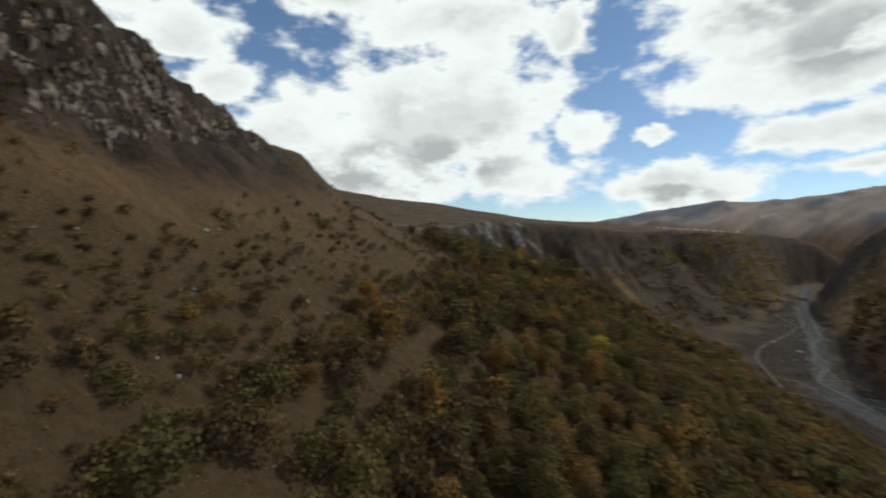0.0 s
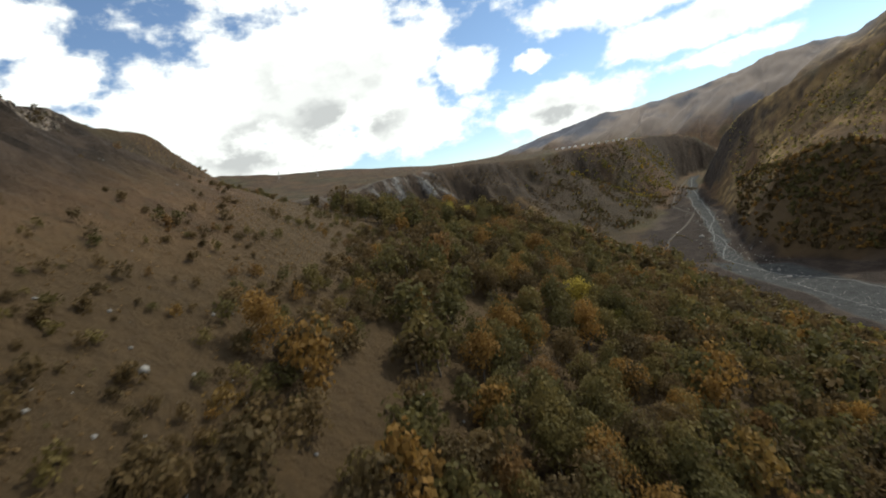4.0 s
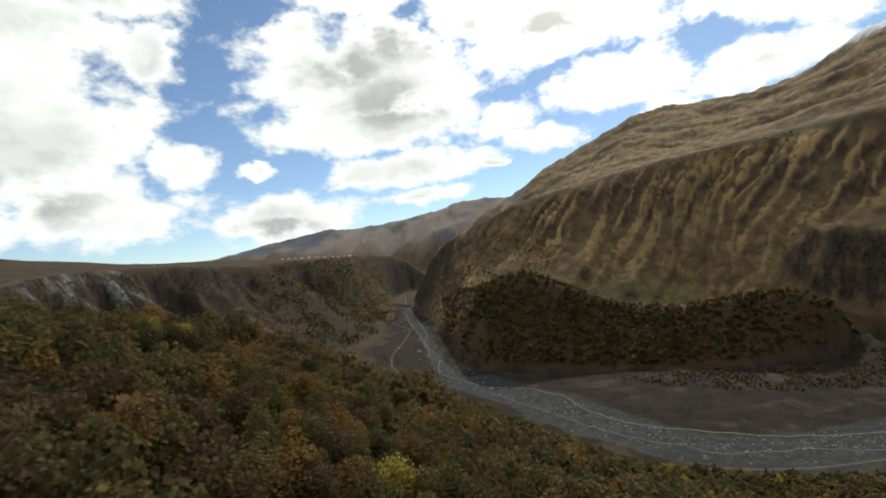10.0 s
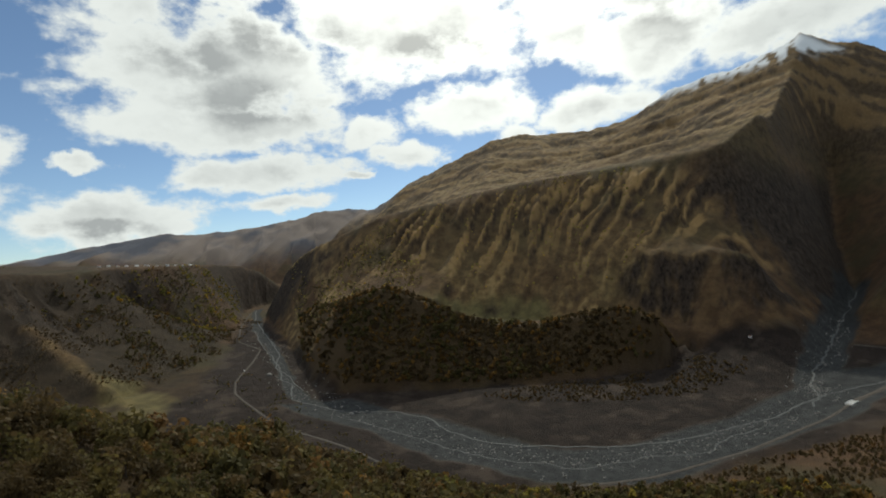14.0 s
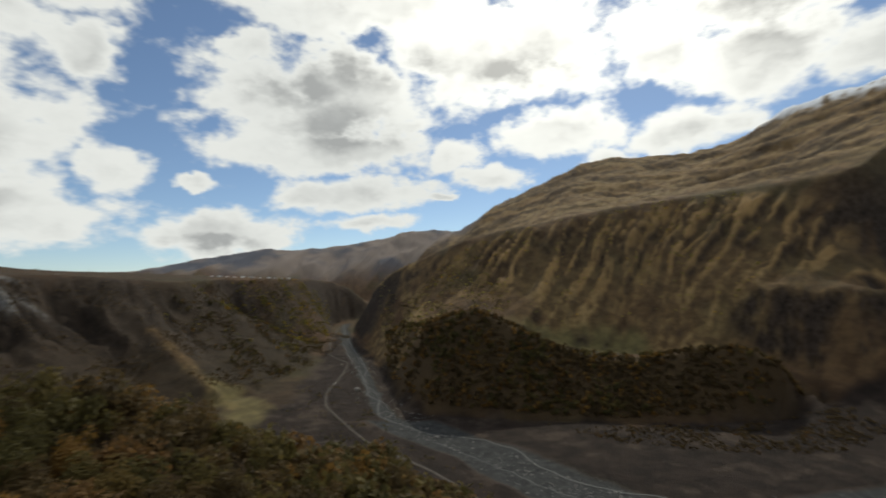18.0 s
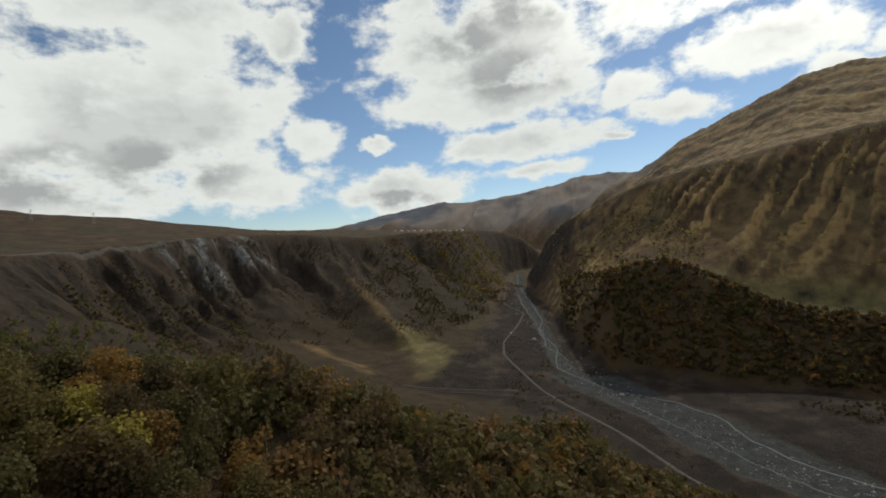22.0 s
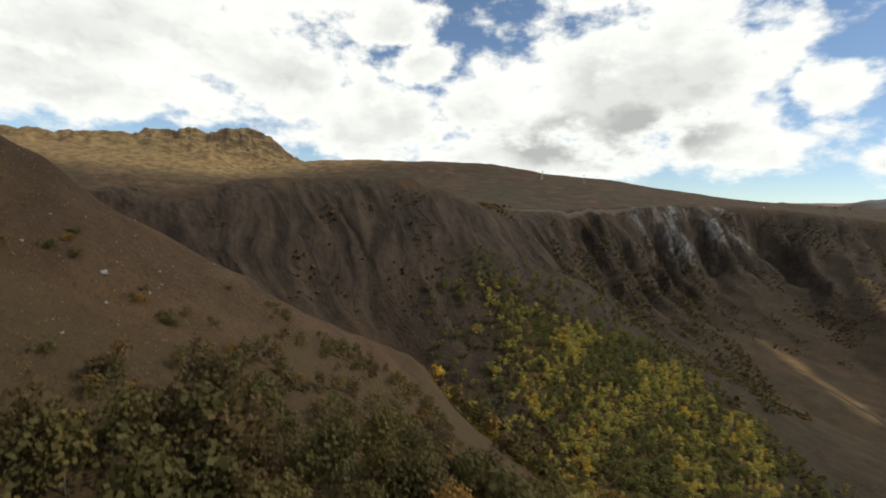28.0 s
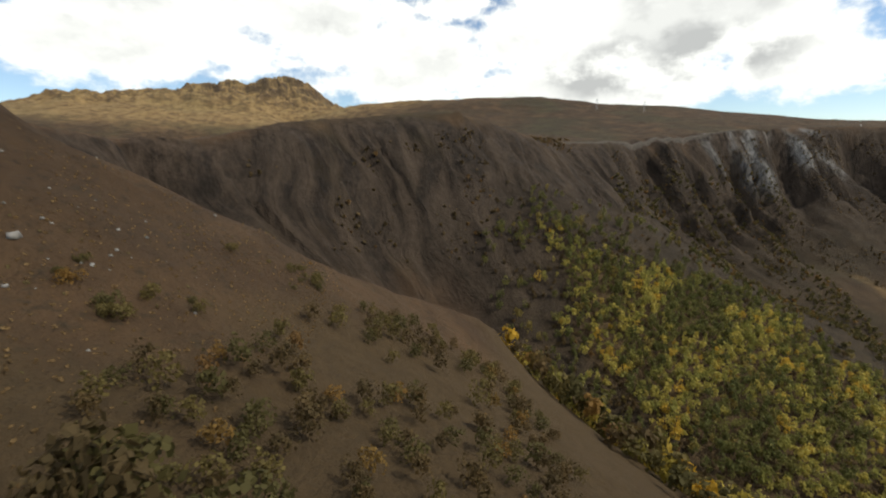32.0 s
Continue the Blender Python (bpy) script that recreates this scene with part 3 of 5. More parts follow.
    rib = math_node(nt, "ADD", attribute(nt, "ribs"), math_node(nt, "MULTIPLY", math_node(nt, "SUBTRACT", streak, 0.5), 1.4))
    sunlit_slope = mix_node(nt, ramp_node(nt, rib, 0.25, 0.95), (0.070, 0.044, 0.025), (0.37, 0.228, 0.092))
    col = mix_node(nt, math_node(nt, "MULTIPLY", attribute(nt, "face"), 0.8), col, sunlit_slope)
    # dark streaks on the cliffs deepen the painted shade of the wall
    cliff_streaks = mix_node(nt, ramp_node(nt, streak, 0.38, 0.64), (0.010, 0.007, 0.005), (0.062, 0.044, 0.030))
    col = mix_node(nt, math_node(nt, "MULTIPLY", attribute(nt, "cliffs"), 0.62), col, cliff_streaks)
    col = mix_node(nt, attribute(nt, "pale"), col, pale)
    col = mix_node(nt, attribute(nt, "wood"), col, floor)
    col = mix_node(nt, attribute(nt, "bed"), col, gravel)
    col = mix_node(nt, attribute(nt, "blue"), col, hazy_range)
    col = mix_node(nt, attribute(nt, "snow"), col, (0.75, 0.77, 0.80))
    nt.links.new(col, bs.inputs["Base Color"])
    bump(nt, bs, noise_node(nt, p, 0.22, 8, 0.7), 1.0, 4.0)
    fine = [n for n in nt.nodes if n.type == "BUMP"][0]
    steps = nt.nodes.new("ShaderNodeBump")
    nt.links.new(math_node(nt, "MAXIMUM", attribute(nt, "face"), attribute(nt, "cliffs")), steps.inputs["Strength"])
    steps.inputs["Distance"].default_value = 8.0
    nt.links.new(streak, steps.inputs["Height"])
    nt.links.new(steps.outputs[0], fine.inputs["Normal"])
    return m


def leaf_material(name, a, b, c):
    """Leaves: half of the light that meets them passes through."""
    m, nt, bs = material(name, 0.75)
    g = nt.nodes.new("ShaderNodeNewGeometry")
    rnd = g.outputs["Random Per Island"]
    oi = nt.nodes.new("ShaderNodeObjectInfo").outputs["Random"]
    k = math_node(nt, "FRACT", math_node(nt, "ADD", oi, attribute(nt, "tint")))
    col = mix_node(nt, ramp_node(nt, k, 0.2, 0.8), a, b)
    col = mix_node(nt, ramp_node(nt, k, 0.88, 0.94), col, c)
    col = mix_node(nt, math_node(nt, "MULTIPLY", rnd, 0.35), col, (0.03, 0.026, 0.01))
    nt.links.new(col, bs.inputs["Base Color"])
    tr = nt.nodes.new("ShaderNodeBsdfTranslucent")
    nt.links.new(col, tr.inputs["Color"])
    mx = nt.nodes.new("ShaderNodeMixShader")
    mx.inputs[0].default_value = 0.45
    nt.links.new(bs.outputs[0], mx.inputs[1])
    nt.links.new(tr.outputs[0], mx.inputs[2])
    out = [n for n in nt.nodes if n.type == "OUTPUT_MATERIAL"][0]
    nt.links.new(mx.outputs[0], out.inputs[0])
    return m


def plain(name, col, rough=0.8, spread=0.25, scale=2.0, metal=0.0):
    m, nt, bs = material(name, rough)
    n = noise_node(nt, position(nt), scale, 6, 0.6)
    lo, hi = tuple(v * (1 - spread) for v in col), tuple(min(1, v * (1 + spread)) for v in col)
    nt.links.new(mix_node(nt, ramp_node(nt, n, 0.3, 0.7), lo, hi), bs.inputs["Base Color"])
    bs.inputs["Metallic"].default_value = metal
    bump(nt, bs, n, 0.3, 0.05)
    return m


GROUND = ground_material()
LEAF_OLIVE = leaf_material("olive_leaves", (0.100, 0.086, 0.030), (0.160, 0.123, 0.041), (0.24, 0.135, 0.036))
LEAF_GREEN = leaf_material("fading_green_leaves", (0.125, 0.130, 0.040), (0.200, 0.185, 0.055), (0.27, 0.21, 0.06))
LEAF_GOLD = leaf_material("golden_leaves", (0.215, 0.195, 0.046), (0.40, 0.31, 0.055), (0.56, 0.34, 0.034))
# yellow leaves brightened in colour to stand for sun on the spur
LEAF_SUNNY = leaf_material("sunlit_yellow_leaves", (0.29, 0.275, 0.070), (0.52, 0.43, 0.10), (0.60, 0.40, 0.06))
LEAF_ORANGE = leaf_material("orange_leaves", (0.22, 0.125, 0.036), (0.30, 0.165, 0.042), (0.35, 0.195, 0.045))
LEAF_RUSSET = leaf_material("russet_leaves", (0.098, 0.068, 0.030), (0.142, 0.094, 0.039), (0.195, 0.110, 0.040))
LEAF_DRY = leaf_material("dry_grass_blades", (0.21, 0.135, 0.062), (0.29, 0.19, 0.085), (0.17, 0.14, 0.06))
BARK = plain("grey_bark", (0.10, 0.085, 0.07), 0.9, 0.4, 3.0)

# ---------------------------------------------------------------- the ground, one sheet
FOREST_SPUR = [(-205, 60), (-190, 120), (-150, 150), (-110, 225), (-85, 300), (-60, 380), (-20, 470), (60, 580), (130, 640), (300, 545), (420, 490), (560, 380), (420, 120), (330, -60), (300, -330), (140, -330), (30, -230), (-20, -150), (-60, -60), (-110, 10)]
FOREST_SUN = [(-592, 455), (-566, 508), (-532, 590), (-462, 662), (-385, 668), (-320, 640), (-310, 520), (-340, 450), (-400, 425), (-495, 415)]
FOREST_HUMP = [(40, 1900), (25, 1650), (30, 1480), (60, 1300), (110, 1200), (310, 1105), (545, 1010), (803, 948), (912, 928), (902, 977), (807, 1022), (725, 1080), (609, 1140), (483, 1200), (380, 1250), (290, 1300), (190, 1400), (130, 1600), (90, 1850)]
FOREST_RAVINE = [(-340, 250), (-262, 190), (-225, 140), (-190, 100), (-120, 165), (-60, 220), (20, 250), (70, 320), (-40, 430), (-200, 430), (-330, 410)]


def build_ground():
    x, y = np.meshgrid(GX, GY)
    h, slope, cliff, face, high, bed, flats = relief(x, y)
    ck = crags(x, y)
    h = h + ck * (9 * (ridged(x, y * 0.8, 26, 4, seed=91) - 0.45) + 3.5 * (ridged(x, y, 8, 3, seed=92) - 0.4))
    ny, nx = x.shape
    me = bpy.data.meshes.new("ground")
    co = np.stack([x, y, h], -1).reshape(-1, 3)
    i = np.arange(ny - 1)[:, None] * nx + np.arange(nx - 1)[None, :]
    f = np.stack([i, i + 1, i + nx + 1, i + nx], -1).reshape(-1, 4)
    me.vertices.add(len(co))
    me.vertices.foreach_set("co", co.ravel())
    me.loops.add(f.size)
    me.loops.foreach_set("vertex_index", f.ravel())
    me.polygons.add(len(f))
    me.polygons.foreach_set("loop_start", np.arange(0, f.size, 4))
    me.update(calc_edges=True)
    me.polygons.foreach_set("use_smooth", np.ones(len(f), bool))
    gy, gx = np.gradient(h, GY, GX)
    sl = np.hypot(gx, gy)
    n1 = fbm(x, y, 60, 4, seed=61)
    wood = np.maximum.reduce([smooth(-18, 14, depth_in(x, y, f) + 26 * n1) for f in (FOREST_SPUR, FOREST_SUN, FOREST_HUMP, FOREST_RAVINE)])
    rock = np.maximum(smooth(1.15, 1.7, sl + 0.5 * n1) * (1 - high) * (1 - wood * 0.8), ck)
    # cliff wall pushed to the dark rock tone, as part of its shade
    rock = np.maximum(rock, 0.95 * cliff * smooth(-0.7, -0.1, n1))
    rock = np.maximum(rock, high * smooth(0.45, 0.9, sl + 0.4 * n1) * 0.8)
    drim, srim = line_distance(x, y, RIM)
    srim = srim + 50 * fbm(x, y, 190, 3, seed=101) + 13 * fbm(x, y, 60, 2, seed=102)
    dsc, _ = line_distance(x, y, [(-975, 1230), (-960, 1370)])
    pale = smooth(150, 70, dsc + 70 * n1) * smooth(225, 290, h) * smooth(0.02, 0.2, cliff) * smooth(-0.1, 0.35, fbm(srim * 1.0, drim * 0.2, 40, 4, seed=64))
    dme, _ = line_distance(x, y, [(440, 1400), (560, 1350), (700, 1280)])
    # sunlit fan under the cliffs, painted in with the bench meadow
    dm2, _ = line_distance(x, y, [(-262, 1085), (-300, 1200), (-390, 1340)])
    meadow_lit_fan = np.maximum(smooth(70, 20, dme + 30 * n1), 0.8 * smooth(75, 25, dm2 + 40 * n1))
    # rib crests that catch the sun, painted paler
    crest_ = 0 * x
    for crest in ([(-640, 1146), (-504, 1104), (-420, 1062)], [(-642, 1519), (-525, 1425), (-415, 1314), (-348, 1239)]):
        dcr, _ = line_distance(x, y, crest)
        crest_ = np.maximum(crest_, smooth(28, 6, dcr + 18 * n1))
    # the far range, which takes the hazy colour
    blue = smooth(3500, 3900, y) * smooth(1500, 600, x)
    dsm, asm = line_distance(x, y, [(2664, 2585), (2894, 2319), (3063, 2086), (3128, 1987)])
    snow = smooth(370, 290, dsm + 560 * fbm(asm, 0.22 * dsm, 55, 4, seed=77)) * smooth(1240, 1330, h + 60 * n1) * smooth(3150, 3050, x)
    # stretches darkened by colour: the shaded wall, then terrace and plateau edge
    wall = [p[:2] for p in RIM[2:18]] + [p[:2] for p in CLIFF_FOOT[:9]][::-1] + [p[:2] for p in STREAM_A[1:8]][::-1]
    shade_tone = 0.92 * smooth(-10, 50, depth_in(x, y, wall) + 50 * n1)
    shade_tone = np.maximum(shade_tone, 0.7 * smooth(20, -60, x) * smooth(640, 720, y) * smooth(170, 110, h) * (y < 1500))
    shade_tone = np.maximum(shade_tone, 0.6 * smooth(-620, -760, x) * smooth(-2350, -2000, x) * (y < 2700) * smooth(-0.5, 0.2, n1 + 0.1))
    dsh, ssh = line_distance(x, y, SHOULDER)
    ssh = ssh + 34 * fbm(x, y, 210, 3, seed=103) + 7 * fbm(x, y, 50, 2, seed=104)
    # colour mask: ribs that catch the sun pale, hollows dark, brighter in patches
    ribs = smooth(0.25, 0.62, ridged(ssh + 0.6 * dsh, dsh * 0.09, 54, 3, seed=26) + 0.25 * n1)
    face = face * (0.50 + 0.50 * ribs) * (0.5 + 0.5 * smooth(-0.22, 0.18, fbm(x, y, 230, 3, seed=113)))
    dmo, _ = line_distance(x, y, MOUND)
    side = smooth(430, 250, dmo) * (x > 950) * smooth(60, 110, h) * (0.06 + 0.16 * ribs)
    shade_tone = shade_tone * (1 - 0.8 * crest_)
    ddo, sdo = line_distance(x, y, DOME)
    far_slope = smooth(700, 800, h) * (x > 400) * smooth(1100, 700, ddo)
    # gorge bank in the sun, lightened through the ground colour
    gorge_side = 0.9 * smooth(300, 150, x) * smooth(-60, 0, x) * smooth(1380, 1500, y) * (y < 2500) * smooth(-0.5, 0.3, n1)
    wood = wood * (1 - 0.8 * np.clip(2 * gorge_side, 0, 1))
    nearside = smooth(-330, -290, x) * smooth(260, 150, y) * smooth(60, -60, x)
    # the last mask lightens mountains, west range and banks that catch the sun
    for name, v in (("wood", wood), ("shade_tone", shade_tone), ("face", np.maximum(face * smooth(420, 200, dsh + 120 * n1), 0.35 * far_slope)), ("cliffs", cliff * smooth(5, 40, drim) * (1 - crest_)), ("rock", rock), ("pale", pale), ("meadow_lit_fan", meadow_lit_fan), ("bed", bed), ("flats", flats * (1 - bed)), ("blue", blue), ("snow", snow), ("sunlit_dry", np.maximum(np.maximum(0.6 * high * smooth(0, 400, x), side), np.maximum.reduce([0.95 * face, 0.62 * smooth(1950, 2350, -x), 0.4 * crest_, gorge_side, nearside * (0.04 + 0.10 * smooth(0, -70, y))])))):
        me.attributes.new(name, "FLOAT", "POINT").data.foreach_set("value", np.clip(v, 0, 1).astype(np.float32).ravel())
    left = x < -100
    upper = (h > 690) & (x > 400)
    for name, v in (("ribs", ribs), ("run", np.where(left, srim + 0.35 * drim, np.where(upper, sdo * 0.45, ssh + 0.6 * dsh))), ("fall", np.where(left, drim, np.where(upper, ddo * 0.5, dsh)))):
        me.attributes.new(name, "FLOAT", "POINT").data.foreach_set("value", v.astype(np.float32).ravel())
    ob = new("ground", me)
    me.materials.append(GROUND)
    tagged(ob, "brown autumn mountainsides, cliffs and gravel valley floor", "ground", kind="structure")
    return h


HEIGHT = build_ground()


def height(px, py):
    """Height of the ground sheet at places."""
    px, py = np.asarray(px, float), np.asarray(py, float)
    j = np.clip(np.searchsorted(GX, px) - 1, 0, len(GX) - 2)
    i = np.clip(np.searchsorted(GY, py) - 1, 0, len(GY) - 2)
    fx, fy = (px - GX[j]) / (GX[j + 1] - GX[j]), (py - GY[i]) / (GY[i + 1] - GY[i])
    return (HEIGHT[i, j] * (1 - fx) + HEIGHT[i, j + 1] * fx) * (1 - fy) + (HEIGHT[i + 1, j] * (1 - fx) + HEIGHT[i + 1, j + 1] * fx) * fy

# ---------------------------------------------------------------- helpers for things
def mesh_from(name, verts, quads, mat, tint=None):
    """A mesh from arrays of corners and four-sided faces."""
    me = bpy.data.meshes.new(name)
    verts, quads = np.asarray(verts, np.float32).reshape(-1, 3), np.asarray(quads, np.int32).reshape(-1, 4)
    me.vertices.add(len(verts))
    me.vertices.foreach_set("co", verts.ravel())
    me.loops.add(quads.size)
    me.loops.foreach_set("vertex_index", quads.ravel())
    me.polygons.add(len(quads))
    me.polygons.foreach_set("loop_start", np.arange(0, quads.size, 4, dtype=np.int32))
    me.update(calc_edges=True)
    if tint is not None:
        me.attributes.new("tint", "FLOAT", "POINT").data.foreach_set("value", np.asarray(tint, np.float32))
    me.materials.append(mat)
    return me


def part(name, bm, mat, parent, label=""):
    me = bpy.data.meshes.new(name)
    bm.to_mesh(me)
    bm.free()
    me.materials.append(mat)
    ob = new(name, me)
    ob.parent = parent
    return tagged(ob, label)


def box(bm, x0, x1, y0, y1, z0, z1, bevel=0.0):
    r = bmesh.ops.create_cube(bm, size=1.0)
    for v in r["verts"]:
        v.co = Vector((x0 + (v.co.x + 0.5) * (x1 - x0), y0 + (v.co.y + 0.5) * (y1 - y0), z0 + (v.co.z + 0.5) * (z1 - z0)))
    if bevel:
        bmesh.ops.bevel(bm, geom=list({e for v in r["verts"] for e in v.link_edges}), offset=bevel, segments=1, affect="EDGES")
    return bm


def boxed(*dims, bevel=0.0):
    return box(bmesh.new(), *dims, bevel=bevel)


RNG = np.random.default_rng(7)


def crown_cards(n, leaf, seed, lobes=11, tall=1.0):
    """Corners of n leaf clumps about a crown of unit radius, standing on z = 0, ragged and open."""
    g = np.random.default_rng(seed)
    c = g.normal(size=(lobes, 3))
    c /= np.linalg.norm(c, axis=1, keepdims=True)
    c *= g.uniform(0.25, 0.72, (lobes, 1))
    c[:, 2] = c[:, 2] * 1.15 * tall + 1.25 * tall
    r = g.uniform(0.28, 0.52, lobes)
    k = g.integers(0, lobes, n)
    d = g.normal(size=(n, 3))
    d /= np.linalg.norm(d, axis=1, keepdims=True)
    d[:, 2] = np.where(d[:, 2] < -0.5, -d[:, 2], d[:, 2])
    p = c[k] + d * r[k, None] * g.uniform(0.75, 1.1, (n, 1)) * np.array([1, 1, 1.1])
    nrm = d + g.normal(size=(n, 3)) * 0.55
    nrm /= np.linalg.norm(nrm, axis=1, keepdims=True)
    u = np.cross(nrm, g.normal(size=(n, 3)))
    u /= np.linalg.norm(u, axis=1, keepdims=True)
    v = np.cross(nrm, u)
    s = leaf * g.uniform(0.6, 1.35, (n, 1))
    quad = np.stack([p - u * s - v * s * 0.6, p + u * s * 0.8 - v * s, p + u * s + v * s * 0.7 + nrm * s * 0.25, p - u * s * 0.7 + v * s], 1)
    return quad


def scatter(poly, step, seed, keep=None):
    """Uneven places inside an outline."""
    g = np.random.default_rng(seed)
    xs, ys = [p[0] for p in poly], [p[1] for p in poly]
    gx, gy = np.meshgrid(np.arange(min(xs), max(xs), step), np.arange(min(ys), max(ys), step))
    x = gx.ravel() + g.uniform(-0.55, 0.55, gx.size) * step
    y = gy.ravel() + g.uniform(-0.55, 0.55, gx.size) * step
    m = inside(x, y, poly)
    if keep is not None:
        m &= keep(x, y, g)
    return x[m], y[m]


def woods(name, label, mat, x, y, size, cards, leaf, seed, tall=1.0, category="woods", spread=0.3, trunks=False, lobes=9):
    """A stand of trees or bushes too many to count, joined."""
    g = np.random.default_rng(seed)
    if len(x) == 0:
        return None
    temps = [crown_cards(cards, leaf, seed * 31 + k, lobes, tall) for k in range(6)]
    z = height(x, y)
    n = len(x)
    a, s = g.uniform(0, 6.283, n), size * g.uniform(1 - spread, 1 + spread, n)
    which = g.integers(0, 6, n)
    t = np.stack(temps)[which]
    ca, sa = np.cos(a)[:, None, None], np.sin(a)[:, None, None]
    sx = s[:, None, None]
    vx = (t[..., 0] * ca - t[..., 1] * sa) * sx + x[:, None, None]
    vy = (t[..., 0] * sa + t[..., 1] * ca) * sx + y[:, None, None]
    vz = t[..., 2] * sx * g.uniform(0.85, 1.25, n)[:, None, None] + z[:, None, None] - 0.1 * sx
    v = np.stack([vx, vy, vz], -1).reshape(-1, 3)
    tint = np.repeat(g.uniform(0, 1, n), cards * 4)
    me = mesh_from(name, v, np.arange(len(v)).reshape(-1, 4), mat, tint)
    ob = tagged(new(name, me), label, category, kind="stuff")
    if trunks:
        q = np.array([[-1, -1], [1, -1], [1, 1], [-1, 1]]) * 0.035
        b = np.stack([np.concatenate([q, np.full((4, 1), -0.1)], 1), ], 0)
        top = np.concatenate([q * 0.5, np.full((4, 1), 1.2 * tall)], 1)
        one = np.concatenate([b[0], top])
        vv = one[None] * s[:, None, None] + np.stack([x, y, z], -1)[:, None, :]
        f = np.array([[0, 1, 5, 4], [1, 2, 6, 5], [2, 3, 7, 6], [3, 0, 4, 7]])
        ff = (f[None] + (np.arange(n) * 8)[:, None, None]).reshape(-1, 4)
        tr = new("trunks", mesh_from("trunks", vv.reshape(-1, 3), ff, BARK))
        tr.parent = ob
        tagged(tr, "grey bare trunks", kind="stuff")
    return ob


# ---------------------------------------------------------------- single trees on the hillside under the path
def tree_mesh(mat, seed, tall):
    quad = crown_cards(1500, 0.042, seed, 30, tall)
    return mesh_from("crown", quad.reshape(-1, 3), np.arange(1500 * 4).reshape(-1, 4), mat, np.zeros(1500 * 4))


def trunk_mesh(seed):
    g = random.Random(seed)
    bm = bmesh.new()
    def limb(a, b, r0, r1):
        d = (Vector(b) - Vector(a))
        m = Matrix.Translation((Vector(a) + Vector(b)) / 2) @ d.to_track_quat("Z", "Y").to_matrix().to_4x4()
        bmesh.ops.create_cone(bm, cap_ends=True, segments=6, radius1=r0, radius2=r1, depth=d.length, matrix=m)
    limb((0, 0, -0.12), (0.03, 0.02, 0.62), 0.055, 0.038)
    limb((0.03, 0.02, 0.62), (0.0, 0.05, 1.5), 0.038, 0.012)
    for k in range(6):
        a, h = k * 1.05 + g.uniform(-0.3, 0.3), g.uniform(0.5, 1.1)
        limb((0.02, 0.02, h), (0.55 * math.cos(a), 0.55 * math.sin(a), h + g.uniform(0.3, 0.6)), 0.02, 0.006)
    me = bpy.data.meshes.new("trunk")
    bm.to_mesh(me)
    bm.free()
    me.materials.append(BARK)
    return me


KINDS = [
    ("olive green broadleaf tree on the steep hillside", LEAF_OLIVE, 1.0), ("rounded olive tree turning brown in autumn", LEAF_OLIVE, 1.2),
    ("russet brown tree among the hillside woods", LEAF_RUSSET, 1.05), ("bright orange autumn tree on the slope", LEAF_ORANGE, 1.25), ("yellow green autumn tree on the slope", LEAF_GOLD, 1.1),
]
TREES = []
for i, (label, mat, tall) in enumerate(KINDS):
    root = new("tree")
    root.empty_display_size = 0.5
    tagged(root, label, "tree", "trees on the hillside")
    for nm, me in (("trunk", trunk_mesh(i + 3)), ("crown", tree_mesh(mat, 50 + i, tall))):
        ob = new(nm, me)
        ob.parent = root
    TREES.append(root)

NEAR_WOOD = [(-172, 122), (-150, 100), (-150, 60), (-150, 135), (-105, 220), (-75, 300), (-20, 370), (60, 350), (130, 280), (180, 200), (150, 60), (120, -60), (120, -190), (80, -190), (30, -122), (-8, -66), (-45, -18), (-110, 20), (-135, 45)]


BARE_HILL = [(-262, 90), (-235, 20), (-190, 0), (-150, 30), (-150, 100), (-172, 122), (-205, 128), (-240, 150), (-280, 150)]


def dense(x, y, g):
    return g.uniform(0, 1, x.shape) < np.clip(1.1 + 1.1 * fbm(x, y, 60, 3, seed=71), 0.6, 1.0)


def place_tree(kind, x, y, size, g):
    z = float(height(x, y))
    m = Matrix.LocRotScale((x, y, z), Euler((g.uniform(-0.08, 0.08), g.uniform(-0.08, 0.08), g.uniform(0, 6.28))), (size, size, size * g.uniform(0.9, 1.15)))
    if kind in UNUSED:
        UNUSED.discard(kind)
        TREES[kind].matrix_basis = m
        return
    made = copy_thing(TREES[kind], m)
    made.matrix_basis = m


UNUSED = set(range(len(TREES)))
g = random.Random(11)
FLANK = [(78, -150), (30, -60), (0, 0), (-30, 80), (-70, 125), (-130, 140)]      # the stretch of hillside passed most closely
nx_, ny_ = scatter(NEAR_WOOD, 7.6, 21, dense)
rx_, ry_ = scatter(FOREST_RAVINE, 7.8, 25, lambda x, y, gg: dense(x, y, gg) & ~inside(x, y, NEAR_WOOD) & ~inside(x, y, BARE_HILL))
low_ = (ny_ > 60) | (height(nx_, ny_) < 301)
nx_, ny_ = nx_[low_], ny_[low_]
side_ = np.concatenate([np.zeros(len(nx_)), np.ones(len(rx_))])
nx_, ny_ = np.concatenate([nx_, rx_]), np.concatenate([ny_, ry_])
away, _ = line_distance(nx_, ny_, FLANK)
order = np.argsort(away + 14 * RNG.uniform(0, 1, len(away)))
chosen, rest = order[:292], order[292:]
rest = rest[~((nx_[rest] < -150) & (ny_[rest] < 240))]
